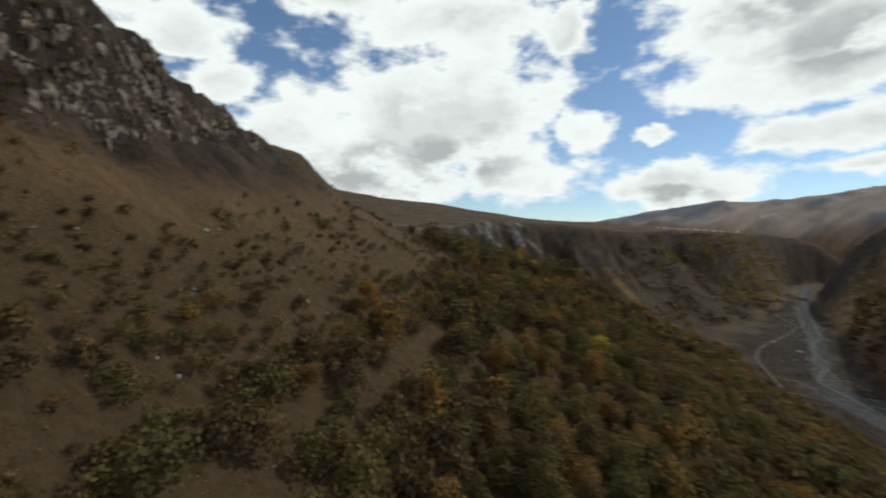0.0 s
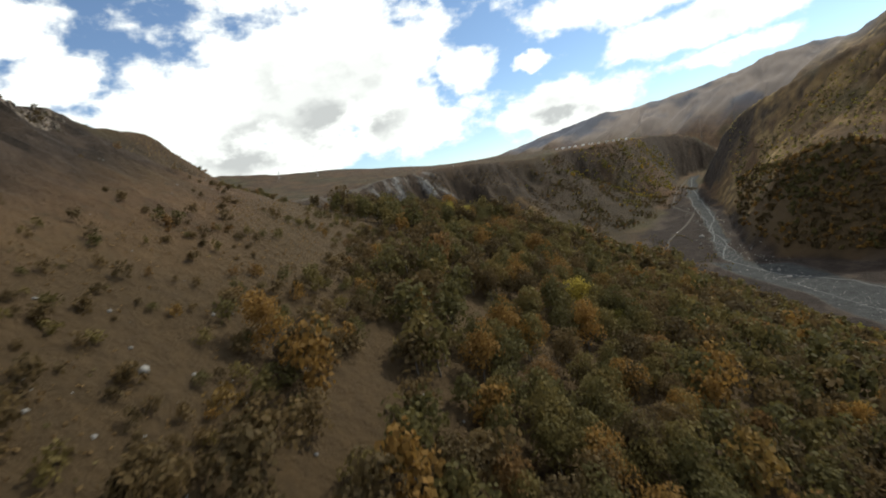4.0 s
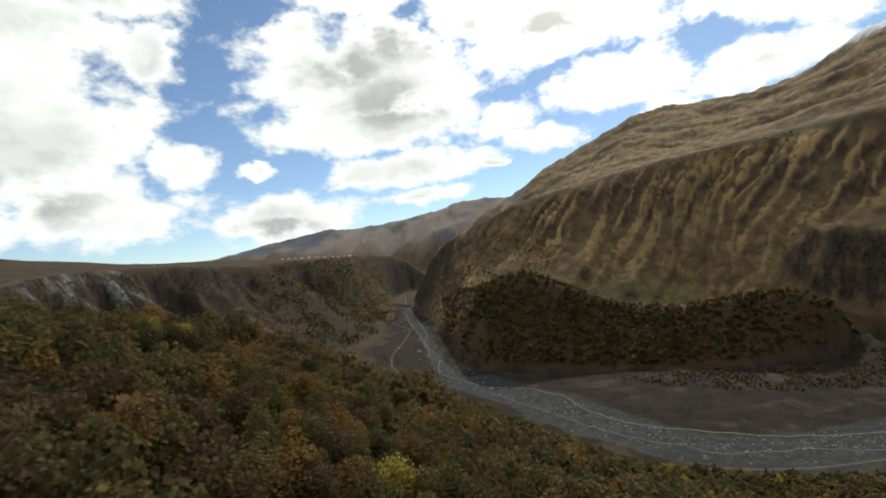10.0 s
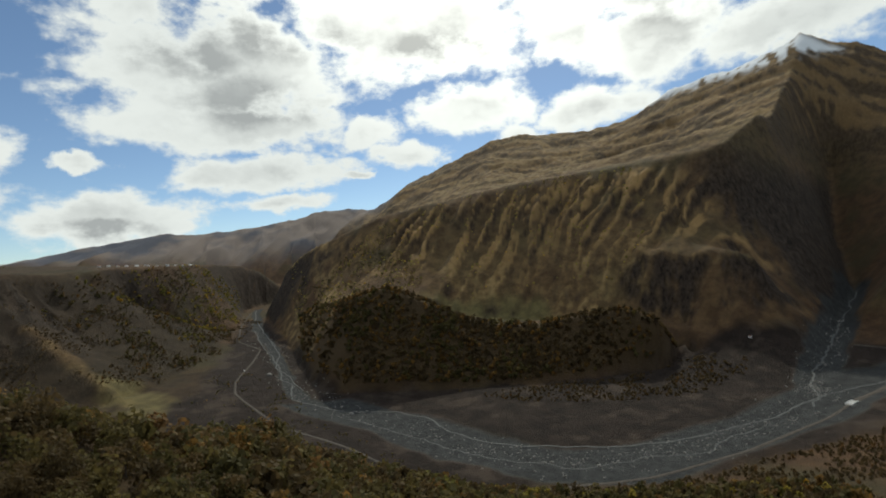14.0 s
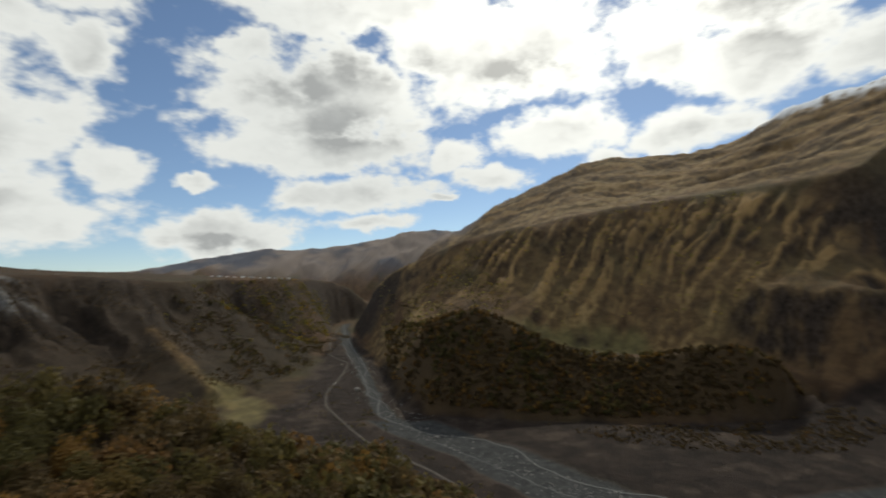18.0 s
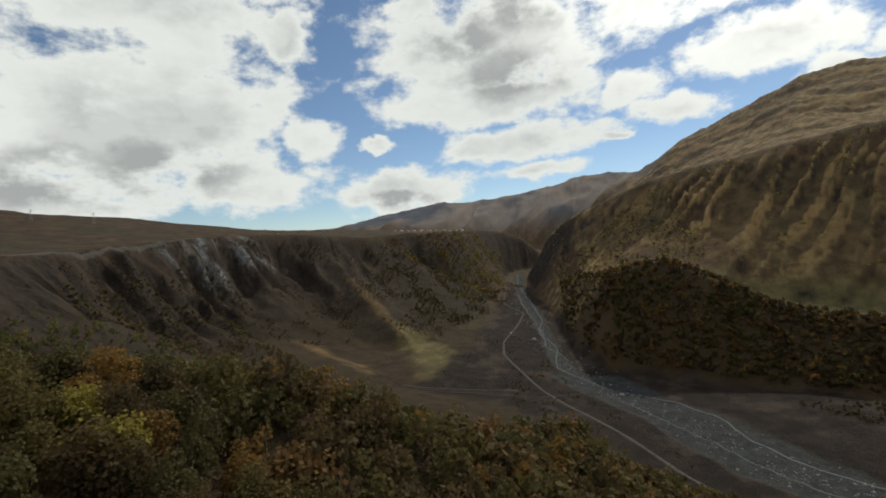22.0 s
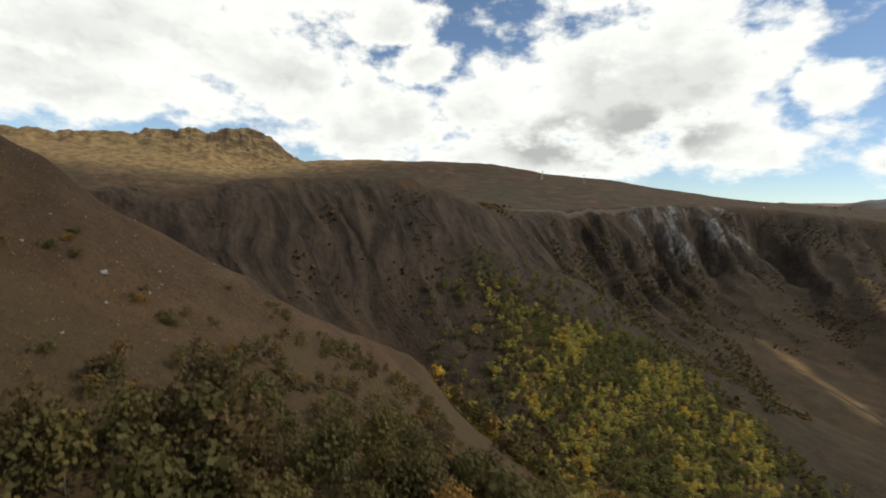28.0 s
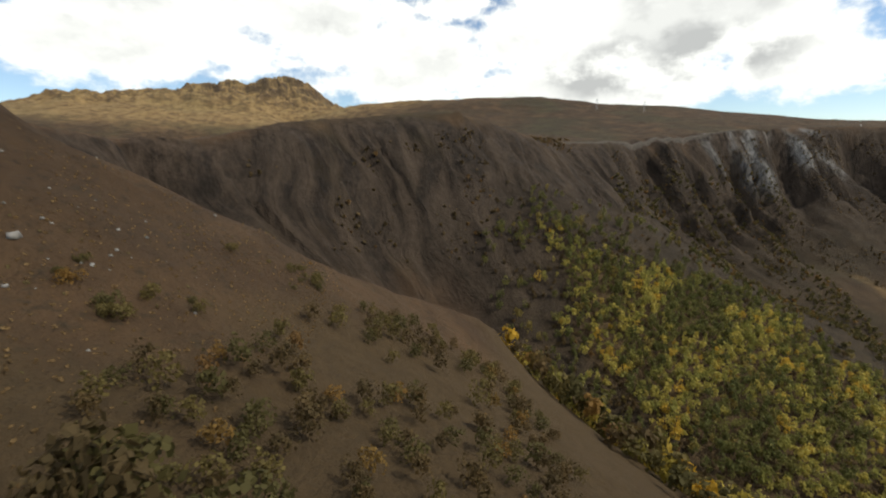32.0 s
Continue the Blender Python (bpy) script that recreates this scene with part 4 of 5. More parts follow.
for k in chosen:
    u = g.random() * (0.85 if side_[k] == 0 else 0.90)
    kind = 0 if u < 0.36 else 1 if u < 0.58 else 2 if u < 0.81 else 3 if u < 0.835 else 4
    small = nx_[k] < -150 and ny_[k] < 240
    place_tree(kind % 3 if small else kind, nx_[k], ny_[k], g.uniform(1.5, 2.6) if small else g.uniform(4.4, 6.8), g)
# the lone orange tree by the bare stony patch and a few marked ones
for x, y, kind, size in ((-34, -62, 3, 5.0), (72, 62, 3, 4.6), (60, 40, 3, 4.2), (96, 30, 3, 4.6), (-10, 150, 3, 4.0)):
    place_tree(kind, x, y, size, g)

# ---------------------------------------------------------------- woods too many to count
def not_near(x, y, gg):
    return dense(x, y, gg) & ~inside(x, y, NEAR_WOOD) & ~inside(x, y, FOREST_RAVINE) & ~inside(x, y, BARE_HILL) & ((y > 60) | (height(x, y) < 298))


mixed = RNG.uniform(0, 1, len(rest))
close = away[rest] < 75
for ring, cards, leaf, trunked in ((close, 330, 0.076, True), (~close, 90, 0.150, False)):
    k = 0 if trunked else 40
    for part_of, lo, hi, mat, words, nm in ((0, 0.0, 0.60, LEAF_OLIVE, "dense olive woods over the near spur", "hillside_woods"), (0, 0.60, 1.1, LEAF_RUSSET, "russet brown woods over the near spur", "hillside_woods"),
                                            (1, 0.0, 0.28, LEAF_GOLD, "yellowing woods on the ravine side of the spur", "ravine_woods"), (1, 0.28, 0.74, LEAF_OLIVE, "olive woods on the ravine side of the spur", "ravine_woods"),
                                            (1, 0.74, 1.1, LEAF_RUSSET, "russet woods on the ravine side of the spur", "ravine_woods")):
        pick = rest[ring & (side_[rest] == part_of) & (mixed >= lo) & (mixed < hi)]
        k += 1
        woods(nm, words, mat, nx_[pick], ny_[pick], 5.4, cards, leaf, 100 + k, trunks=trunked, lobes=18)
x_, y_ = scatter(FOREST_SPUR, 8.2, 22, not_near)
sel = RNG.uniform(0, 1, len(x_))
gap, _ = line_distance(x_, y_, FLANK)
gap = gap + RNG.uniform(-8, 8, len(x_))
for near_, far_, cards, leaf, seed in ((0, 70, 420, 0.062, 201), (70, 120, 180, 0.105, 204), (120, 9999, 42, 0.240, 4)):
    ring = (gap >= near_) & (gap < far_)
    woods("slope_woods", "olive green woods down the valley side", LEAF_OLIVE, x_[ring & (sel < 0.55)], y_[ring & (sel < 0.55)], 5.3, cards, leaf, seed, lobes=12)
    woods("slope_woods", "russet autumn woods down the valley side", LEAF_RUSSET, x_[ring & (sel >= 0.55) & (sel < 0.92)], y_[ring & (sel >= 0.55) & (sel < 0.92)], 5.1, cards, leaf, seed + 1, lobes=12)
    woods("slope_woods", "yellow autumn trees down the valley side", LEAF_GOLD if near_ else LEAF_RUSSET, x_[ring & (sel >= 0.92)], y_[ring & (sel >= 0.92)], 4.9, cards, leaf, seed + 2, lobes=12)
# soft low growth that thins out up the slope below the outcrop
OPEN_SLOPE = [(-140, 60), (-190, 20), (-150, -20), (-100, -70), (-60, -130), (-45, -200), (60, -260), (110, -200), (60, -110), (20, -60), (-20, 0), (-70, 40)]
x_, y_ = scatter(OPEN_SLOPE, 3.4, 53, lambda x, y, gg: (gg.uniform(0, 1, x.shape) < np.clip(1.05 * smooth(338, 300, height(x, y)) + 1.3 * fbm(x, y, 26, 3, seed=111) - 0.12, 0.0, 0.9)) & (height(x, y) > 294))
sel = RNG.uniform(0, 1, len(x_)) + 0.5 * fbm(x_, y_, 30, 2, seed=112)
up_ = height(x_, y_) > 312
for part_of, size, cards, leaf, seed in ((~up_, 2.1, 150, 0.088, 213), (up_, 1.3, 110, 0.105, 216)):
    woods("slope_thicket", "soft olive bushes on the slope below the outcrop", LEAF_OLIVE, x_[part_of & (sel < 0.42)], y_[part_of & (sel < 0.42)], size, cards, leaf, seed, 0.8, "thicket", 0.5, lobes=12)
    woods("slope_thicket", "brown bushes on the slope below the outcrop", LEAF_RUSSET, x_[part_of & (sel >= 0.42)], y_[part_of & (sel >= 0.42)], size, cards, leaf, seed + 1, 0.8, "thicket", 0.5, lobes=12)
# thicket on the ravine side of the bare hilltop
THICKET = [(-262, 205), (-262, 165), (-235, 140), (-205, 125), (-175, 95), (-140, 95), (-120, 150), (-190, 190), (-225, 200)]
x_, y_ = scatter(THICKET, 5.2, 39, lambda x, y, gg: gg.uniform(0, 1, x.shape) < np.clip(0.75 + 1.6 * fbm(x, y, 34, 3, seed=96), 0.05, 0.95))
sel = RNG.uniform(0, 1, len(x_))
woods("thicket", "soft olive thicket on the ravine side of the hill", LEAF_OLIVE, x_[sel < 0.6], y_[sel < 0.6], 2.3, 170, 0.090, 211, 0.9, "thicket", lobes=12)
woods("thicket", "brown thicket on the ravine side of the hill", LEAF_RUSSET, x_[sel >= 0.6], y_[sel >= 0.6], 2.2, 170, 0.090, 212, 0.9, "thicket", lobes=12)
AROUND_SUN = [(-700, 640), (-700, 470), (-625, 350), (-500, 335), (-400, 380), (-290, 430), (-235, 620), (-290, 720), (-460, 720), (-580, 700)]
x_, y_ = scatter(AROUND_SUN, 5.8, 23, lambda x, y, gg: gg.uniform(0, 1, x.shape) < np.clip(1.25 + 0.020 * (depth_in(x, y, FOREST_SUN) + 60 * fbm(x, y, 50, 3, seed=82)), 0.14, 0.98))
sel = RNG.uniform(0, 1, len(x_))
into = depth_in(x_, y_, FOREST_SUN)
gold = (0.9 * fbm(x_ + 0.6 * y_, 0.35 * y_, 46, 3, seed=83) + 0.5 * (sel - 0.5) + np.minimum(0, into) * 0.012 > 0.0)
brown = ~gold & (into < 0) & (sel < 0.5)
woods("sunlit_woods", "sunlit yellow green woods on the ravine spur", LEAF_SUNNY, x_[gold], y_[gold], 3.8, 84, 0.145, 7, 1.25, spread=0.42, trunks=True, lobes=12)
woods("sunlit_woods", "fading green woods on the ravine spur", LEAF_GREEN, x_[~gold & ~brown], y_[~gold & ~brown], 3.8, 84, 0.145, 8, 1.25, spread=0.42, trunks=True, lobes=12)
woods("sunlit_woods", "russet brown scrub round the ravine spur", LEAF_RUSSET, x_[brown], y_[brown], 2.6, 50, 0.22, 27)
x_, y_ = scatter(FOREST_HUMP, 7.4, 24, lambda x, y, gg: gg.uniform(0, 1, x.shape) < np.clip(0.95 + 0.8 * fbm(x, y, 60, 3, seed=105), 0.5, 1.0) * np.clip(0.25 + 1.5 * smooth(90, 210, x) + 0.8 * fbm(x, y, 80, 3, seed=109), 0.1, 1.0))
sel = fbm(x_, y_, 110, 4, 0.6, seed=106) + RNG.uniform(-0.28, 0.28, len(x_))
woods("hump_woods", "dark russet woods over the far river bank", LEAF_RUSSET, x_[sel < 0.08], y_[sel < 0.08], 4.9, 40, 0.30, 9, spread=0.5)
woods("hump_woods", "dark green woods over the far river bank", LEAF_OLIVE, x_[sel >= 0.24], y_[sel >= 0.24], 5.0, 40, 0.30, 10, 1.15, spread=0.5)
woods("hump_woods", "rust orange trees over the far river bank", LEAF_ORANGE, x_[(sel >= 0.08) & (sel < 0.24)], y_[(sel >= 0.08) & (sel < 0.24)], 4.6, 40, 0.30, 12, spread=0.5)

# bushes: the gullied face, the cliffs, the flats and the bare slope of the hilltop
FACE = [(60, 1880), (250, 1900), (535, 1840), (736, 1770), (929, 1670), (1106, 1555), (1249, 1440), (1177, 1272), (950, 1129), (700, 1330), (440, 1450), (300, 1500), (150, 1650)]
CLIFFS = [(-690, 100), (-800, 400), (-860, 640), (-940, 860), (-990, 1100), (-960, 1500), (-840, 1700), (-700, 1880), (-560, 2120), (-420, 2250), (-200, 2380), (-100, 2300), (-200, 1760), (-330, 1400), (-560, 1200), (-700, 1050), (-620, 900), (-1150, 620), (-720, 480), (-600, 340), (-590, 180)]
SCRUB = [(545, 980), (800, 911), (933, 890), (974, 806), (850, 728), (635, 784), (460, 900), (330, 1060)]
BANK = [(180, 620), (453, 511), (710, 488), (1159, 453), (1463, 398), (869, 349), (545, 356), (330, 480)]
BARE = [(-262, 90), (-235, 20), (-190, 20), (-150, 60), (-190, 110), (-240, 150), (-280, 150)]
LEFT_SLOPE = [(-120, -60), (-60, -60), (-10, -120), (20, -200), (-20, -220), (-60, -40), (-150, 20)]
def in_gullies(x, y, gg):
    dsh, ssh = line_distance(x, y, SHOULDER)
    ssh = ssh + 34 * fbm(x, y, 210, 3, seed=103) + 7 * fbm(x, y, 50, 2, seed=104)
    return (ridged(ssh + 0.6 * dsh, dsh * 0.09, 54, 3, seed=26) + 0.4 * fbm(x, y, 120, 3, seed=86) + gg.uniform(-0.12, 0.12, x.shape) > 0.52) & (dsh < 330 + gg.uniform(-150, 150, x.shape))


x_, y_ = scatter(FACE, 12.0, 31, in_gullies)
woods("face_shrubs", "golden brown shrubs in the gullies of the mountain face", LEAF_GOLD, x_, y_, 3.0, 18, 0.36, 14, 0.6, "shrubs", 0.45)
GORGE_SLOPE = [(20, 2300), (30, 1900), (60, 1600), (150, 1500), (300, 1420), (430, 1500), (420, 1800), (250, 1900), (140, 1930), (95, 2010), (60, 2200)]
x_, y_ = scatter(GORGE_SLOPE, 11.0, 48, lambda x, y, gg: fbm(x, y, 80, 4, seed=107) + gg.uniform(-0.3, 0.3, x.shape) > 0.02)
sel = RNG.uniform(0, 1, len(x_))
# golden share takes the sun-brightened leaf colour
woods("gorge_scrub", "golden brown scrub dotted over the slope by the gorge", LEAF_SUNNY, x_[sel < 0.4], y_[sel < 0.4], 2.8, 18, 0.36, 49, 0.7, "scrub", 0.5)
woods("gorge_scrub", "dark olive scrub over the slope by the gorge", LEAF_OLIVE, x_[sel >= 0.4], y_[sel >= 0.4], 3.2, 18, 0.36, 50, 0.7, "scrub", 0.5)
x_, y_ = scatter(CLIFFS, 8.5, 32, lambda x, y, gg: fbm(x, y, 110, 4, seed=87) + gg.uniform(-0.22, 0.22, x.shape) > 0.12)
woods("cliff_shrubs", "brown shrubs clinging to the cliffs", LEAF_RUSSET, x_, y_, 2.3, 14, 0.42, 15, 0.6, "shrubs", 0.45)
WALL_SCRUB = [(-700, 640), (-560, 690), (-420, 700), (-420, 900), (-560, 1000), (-700, 1100), (-900, 1300), (-960, 1150), (-900, 900), (-840, 720)]
x_, y_ = scatter(WALL_SCRUB, 9.0, 40, lambda x, y, gg: fbm(x, y, 90, 4, seed=97) + gg.uniform(-0.25, 0.25, x.shape) > 0.02)
woods("wall_scrub", "olive scrub over the ribs below the plateau", LEAF_OLIVE, x_, y_, 3.0, 22, 0.34, 41, 0.7, "scrub", 0.45)
GORGE_WOOD = [(-330, 1420), (-240, 1620), (-215, 1780), (-205, 2000), (-205, 2300), (-230, 2600), (-240, 2850), (-130, 2960), (-230, 2880), (-330, 2600), (-470, 2320), (-600, 2110), (-690, 1920), (-700, 1740), (-520, 1600), (-420, 1500)]
x_, y_ = scatter(GORGE_WOOD, 10.0, 38, lambda x, y, gg: gg.uniform(0, 1, x.shape) < np.clip(0.30 * smooth(1850, 2050, y) + 0.04 + 0.006 * np.minimum(depth_in(x, y, GORGE_WOOD), 40) + 1.1 * fbm(x, y, 95, 4, 0.6, seed=93), 0.0, 0.9))
# spur noses in the sun get the golden leaf colour
lit = fbm(x_, y_, 130, 3, seed=98) + RNG.uniform(-0.2, 0.2, len(x_)) + 0.0011 * (y_ - 2050) > 0.10
sere = ~lit & (RNG.uniform(0, 1, len(x_)) + 0.4 * fbm(x_, y_, 70, 2, seed=108) < 0.55)
woods("gorge_woods", "sunlit golden woods on the spur by the gorge", LEAF_GOLD, x_[lit], y_[lit], 3.6, 26, 0.38, 19, spread=0.5)
woods("gorge_woods", "olive woods on the slope above the gorge", LEAF_OLIVE, x_[~lit & ~sere], y_[~lit & ~sere], 3.6, 24, 0.38, 29, spread=0.5)
woods("gorge_woods", "russet brown scrub on the slope above the gorge", LEAF_RUSSET, x_[sere], y_[sere], 3.0, 24, 0.38, 30, 0.8, spread=0.5)
x_, y_ = scatter(SCRUB, 8.0, 33, lambda x, y, gg: fbm(x, y, 70, 3, seed=88) + gg.uniform(-0.3, 0.3, x.shape) > 0.0)
woods("terrace_scrub", "rust brown scrub on the river terrace", LEAF_RUSSET, x_, y_, 2.6, 20, 0.4, 16, 0.6, "scrub", 0.4)
x_, y_ = scatter(BANK, 7.0, 34, lambda x, y, gg: fbm(x, y, 70, 3, seed=89) + gg.uniform(-0.4, 0.4, x.shape) > -0.1)
woods("bank_scrub", "brown and olive scrub below the near hillside", LEAF_RUSSET, x_, y_, 2.4, 20, 0.4, 17, 0.7, "scrub", 0.4)
x_, y_ = scatter(BARE, 5.0, 35, lambda x, y, gg: fbm(x, y, 30, 3, seed=94) + gg.uniform(-0.2, 0.2, x.shape) > 0.33)
woods("slope_bushes", "low olive bushes scattered over the bare slope", LEAF_OLIVE, x_, y_, 2.2, 300, 0.063, 18, 0.4, "bushes", 0.5)
x_, y_ = scatter(LEFT_SLOPE, 5.0, 36, lambda x, y, gg: (fbm(x, y, 30, 3, seed=95) + gg.uniform(-0.2, 0.2, x.shape) > 0.12) & (height(x, y) < 345))
woods("slope_bushes", "brown bushes below the rock outcrop", LEAF_RUSSET, x_, y_, 1.3, 200, 0.09, 20, 0.55, "bushes", 0.5)

TERRACE = [(-300, 1030), (-130, 960), (40, 800), (120, 700), (170, 720), (60, 960), (10, 1150), (-60, 1300), (-150, 1500), (-220, 1400), (-260, 1200)]
x_, y_ = scatter(TERRACE, 8.0, 43, lambda x, y, gg: fbm(x, y, 60, 3, seed=99) + gg.uniform(-0.2, 0.2, x.shape) > 0.24)
woods("terrace_bushes", "low dark bushes dotted over the valley terrace", LEAF_OLIVE, x_, y_, 1.5, 16, 0.4, 44, 0.6, "bushes", 0.5)

UPPER_SLOPE = [(60, -190), (10, -120), (-30, -70), (-60, -20), (-110, 20), (-135, 30), (-95, -35), (-62, -75), (-44, -150), (-20, -215)]
for field_, seed in ((BARE_HILL, 45), (UPPER_SLOPE, 46)):
    x_, y_ = scatter(field_, 1.9, seed, lambda x, y, gg: fbm(x, y, 18, 3, seed=100) + gg.uniform(-0.3, 0.3, x.shape) > -0.05)
    woods("dry_grass", "tufts of dry brown grass on the open hillside", LEAF_DRY, x_, y_, 0.34, 6, 0.42, seed + 2, 0.35, "grass", 0.5)

# ---------------------------------------------------------------- the rock outcrop above the hillside
def rock_block(g):
    """An angular block about one metre across."""
    bm = bmesh.new()
    pts = []
    for k in range(15):
        d = Vector((g.gauss(0, 1), g.gauss(0, 1), g.gauss(0, 1)))
        d /= max(abs(c) for c in d) ** 0.75 * d.length ** 0.25
        pts.append(d * g.uniform(0.42, 0.56))
    vs = [bm.verts.new(p) for p in pts]
    bmesh.ops.convex_hull(bm, input=vs)
    bmesh.ops.delete(bm, geom=[v for v in bm.verts if not v.link_faces], context="VERTS")
    me = bpy.data.meshes.new("rock")
    bm.to_mesh(me)
    bm.free()
    return me


def crag_material():
    m, nt, bs = material("cracked_grey_rock", 0.92)
    p = position(nt)
    mp = nt.nodes.new("ShaderNodeMapping")
    nt.links.new(p, mp.inputs["Vector"])
    mp.inputs["Scale"].default_value = (1.0, 1.0, 0.35)
    n = noise_node(nt, mp.outputs[0], 0.45, 8, 0.7)
    moss = noise_node(nt, p, 0.12, 4, 0.6)
    col = mix_node(nt, ramp_node(nt, n, 0.3, 0.7), (0.036, 0.030, 0.024), (0.255, 0.208, 0.168))
    col = mix_node(nt, ramp_node(nt, moss, 0.47, 0.62), col, (0.050, 0.039, 0.018))
    nt.links.new(col, bs.inputs["Base Color"])
    bump(nt, bs, noise_node(nt, mp.outputs[0], 1.3, 8, 0.7), 1.0, 0.6)
    return m


CRAG_M = crag_material()
LEDGES = [tuple(p[:2]) for p in CRAG_TOP] + [tuple(p[:2]) for p in CRAG_FOOT][::-1]
x_, y_ = scatter(LEDGES, 2.6, 51, lambda x, y, gg: fbm(x, y, 14, 3, seed=110) + gg.uniform(-0.2, 0.2, x.shape) > 0.10)
woods("ledge_growth", "brown grass and low bushes on the ledges of the outcrop", LEAF_RUSSET, x_, y_, 1.1, 60, 0.13, 52, 0.6, "bushes", 0.6)
g = random.Random(23)
outcrop = new("rock_outcrop")
outcrop.matrix_basis = pose(-95, -100, 350)
blocks = []
for k in range(14):
    me = rock_block(g)
    me.materials.append(CRAG_M)
    blocks.append(me)
loose_v, loose_f = [], []
for k in range(2100):
    u, w = g.random(), g.random() ** 0.8
    s = u * (len(CRAG_TOP) - 1)
    i = min(int(s), len(CRAG_TOP) - 2)
    f = s - i
    top = Vector(CRAG_TOP[i]).lerp(Vector(CRAG_TOP[i + 1]), f)
    foot = Vector(CRAG_FOOT[i]).lerp(Vector(CRAG_FOOT[i + 1]), f)
    p = foot.lerp(top, 0.08 + 0.88 * w) + Vector((g.uniform(-2, 2), g.uniform(-3, 3), 0))
    p.z = float(height(p.x, p.y)) + g.uniform(-1.5, -0.6) - 1.2 * w
    sz = min(3.4, 1.5 * math.exp(g.gauss(0.3, 0.45)))
    turn = math.atan2(top.y - foot.y, top.x - foot.x) + g.gauss(0, 0.35)
    m = pose(-95, -100, 350).inverted() @ Matrix.LocRotScale(p, Euler((g.uniform(-0.14, 0.14), g.uniform(-0.14, 0.14), turn)), (sz * g.uniform(0.8, 1.4), sz * g.uniform(0.45, 0.9), sz * g.uniform(0.8, 1.7)))
    block = g.choice(blocks)
    if k < 300:
        ob = new("rock", block)
        ob.parent = outcrop
        ob.matrix_basis = m
    else:
        base = len(loose_v)
        loose_v += [tuple(m @ v.co) for v in block.vertices]
        loose_f += [tuple(base + q for q in f.vertices) for f in block.polygons]
me = bpy.data.meshes.new("rubble")
me.from_pydata(loose_v, [], loose_f)
me.materials.append(CRAG_M)
rubble = new("rubble", me)
rubble.parent = outcrop
tagged(rubble, "small broken blocks between the larger rocks", kind="stuff")
tagged(outcrop, "cracked grey brown rock outcrop above the grassy hillside", "rock", kind="structure")

# ---------------------------------------------------------------- roads, running water, pond
ROAD_GRIT = plain("pale_road_grit", (0.080, 0.068, 0.057), 0.95, 0.4, 0.3)
WATER_M, _nt, _bs = material("shallow_river_water", 0.55)
_bs.inputs["Base Color"].default_value = (0.080, 0.083, 0.080, 1)
_bs.inputs["Specular IOR Level"].default_value = 0.2
bump(_nt, _bs, noise_node(_nt, position(_nt), 0.8, 5, 0.7), 0.5, 0.4)
POND_M, _nt, _bs = material("green_pond_water", 0.1)
_bs.inputs["Base Color"].default_value = (0.025, 0.05, 0.038, 1)
CONCRETE = plain("weathered_concrete", (0.42, 0.41, 0.39), 0.85, 0.2, 1.5)
WHITE = plain("white_painted_metal", (0.78, 0.78, 0.76), 0.5, 0.06, 1.0)
DARK = plain("dark_opening", (0.03, 0.03, 0.035), 0.4, 0.3, 2.0)
ROOF_RED = plain("rusty_sheet_roof", (0.26, 0.13, 0.09), 0.7, 0.3, 1.0)
STEEL = plain("galvanised_steel", (0.38, 0.38, 0.38), 0.5, 0.2, 3.0, 0.6)
STONE = plain("grey_boulder", (0.20, 0.19, 0.175), 0.9, 0.35, 0.7)
RUBBER = plain("black_rubber", (0.02, 0.02, 0.02), 0.8, 0.2, 4.0)
GLASS_M, _nt, _bs = material("dark_window_glass", 0.08)
_bs.inputs["Base Color"].default_value = (0.02, 0.025, 0.03, 1)
_bs.inputs["Specular IOR Level"].default_value = 0.6


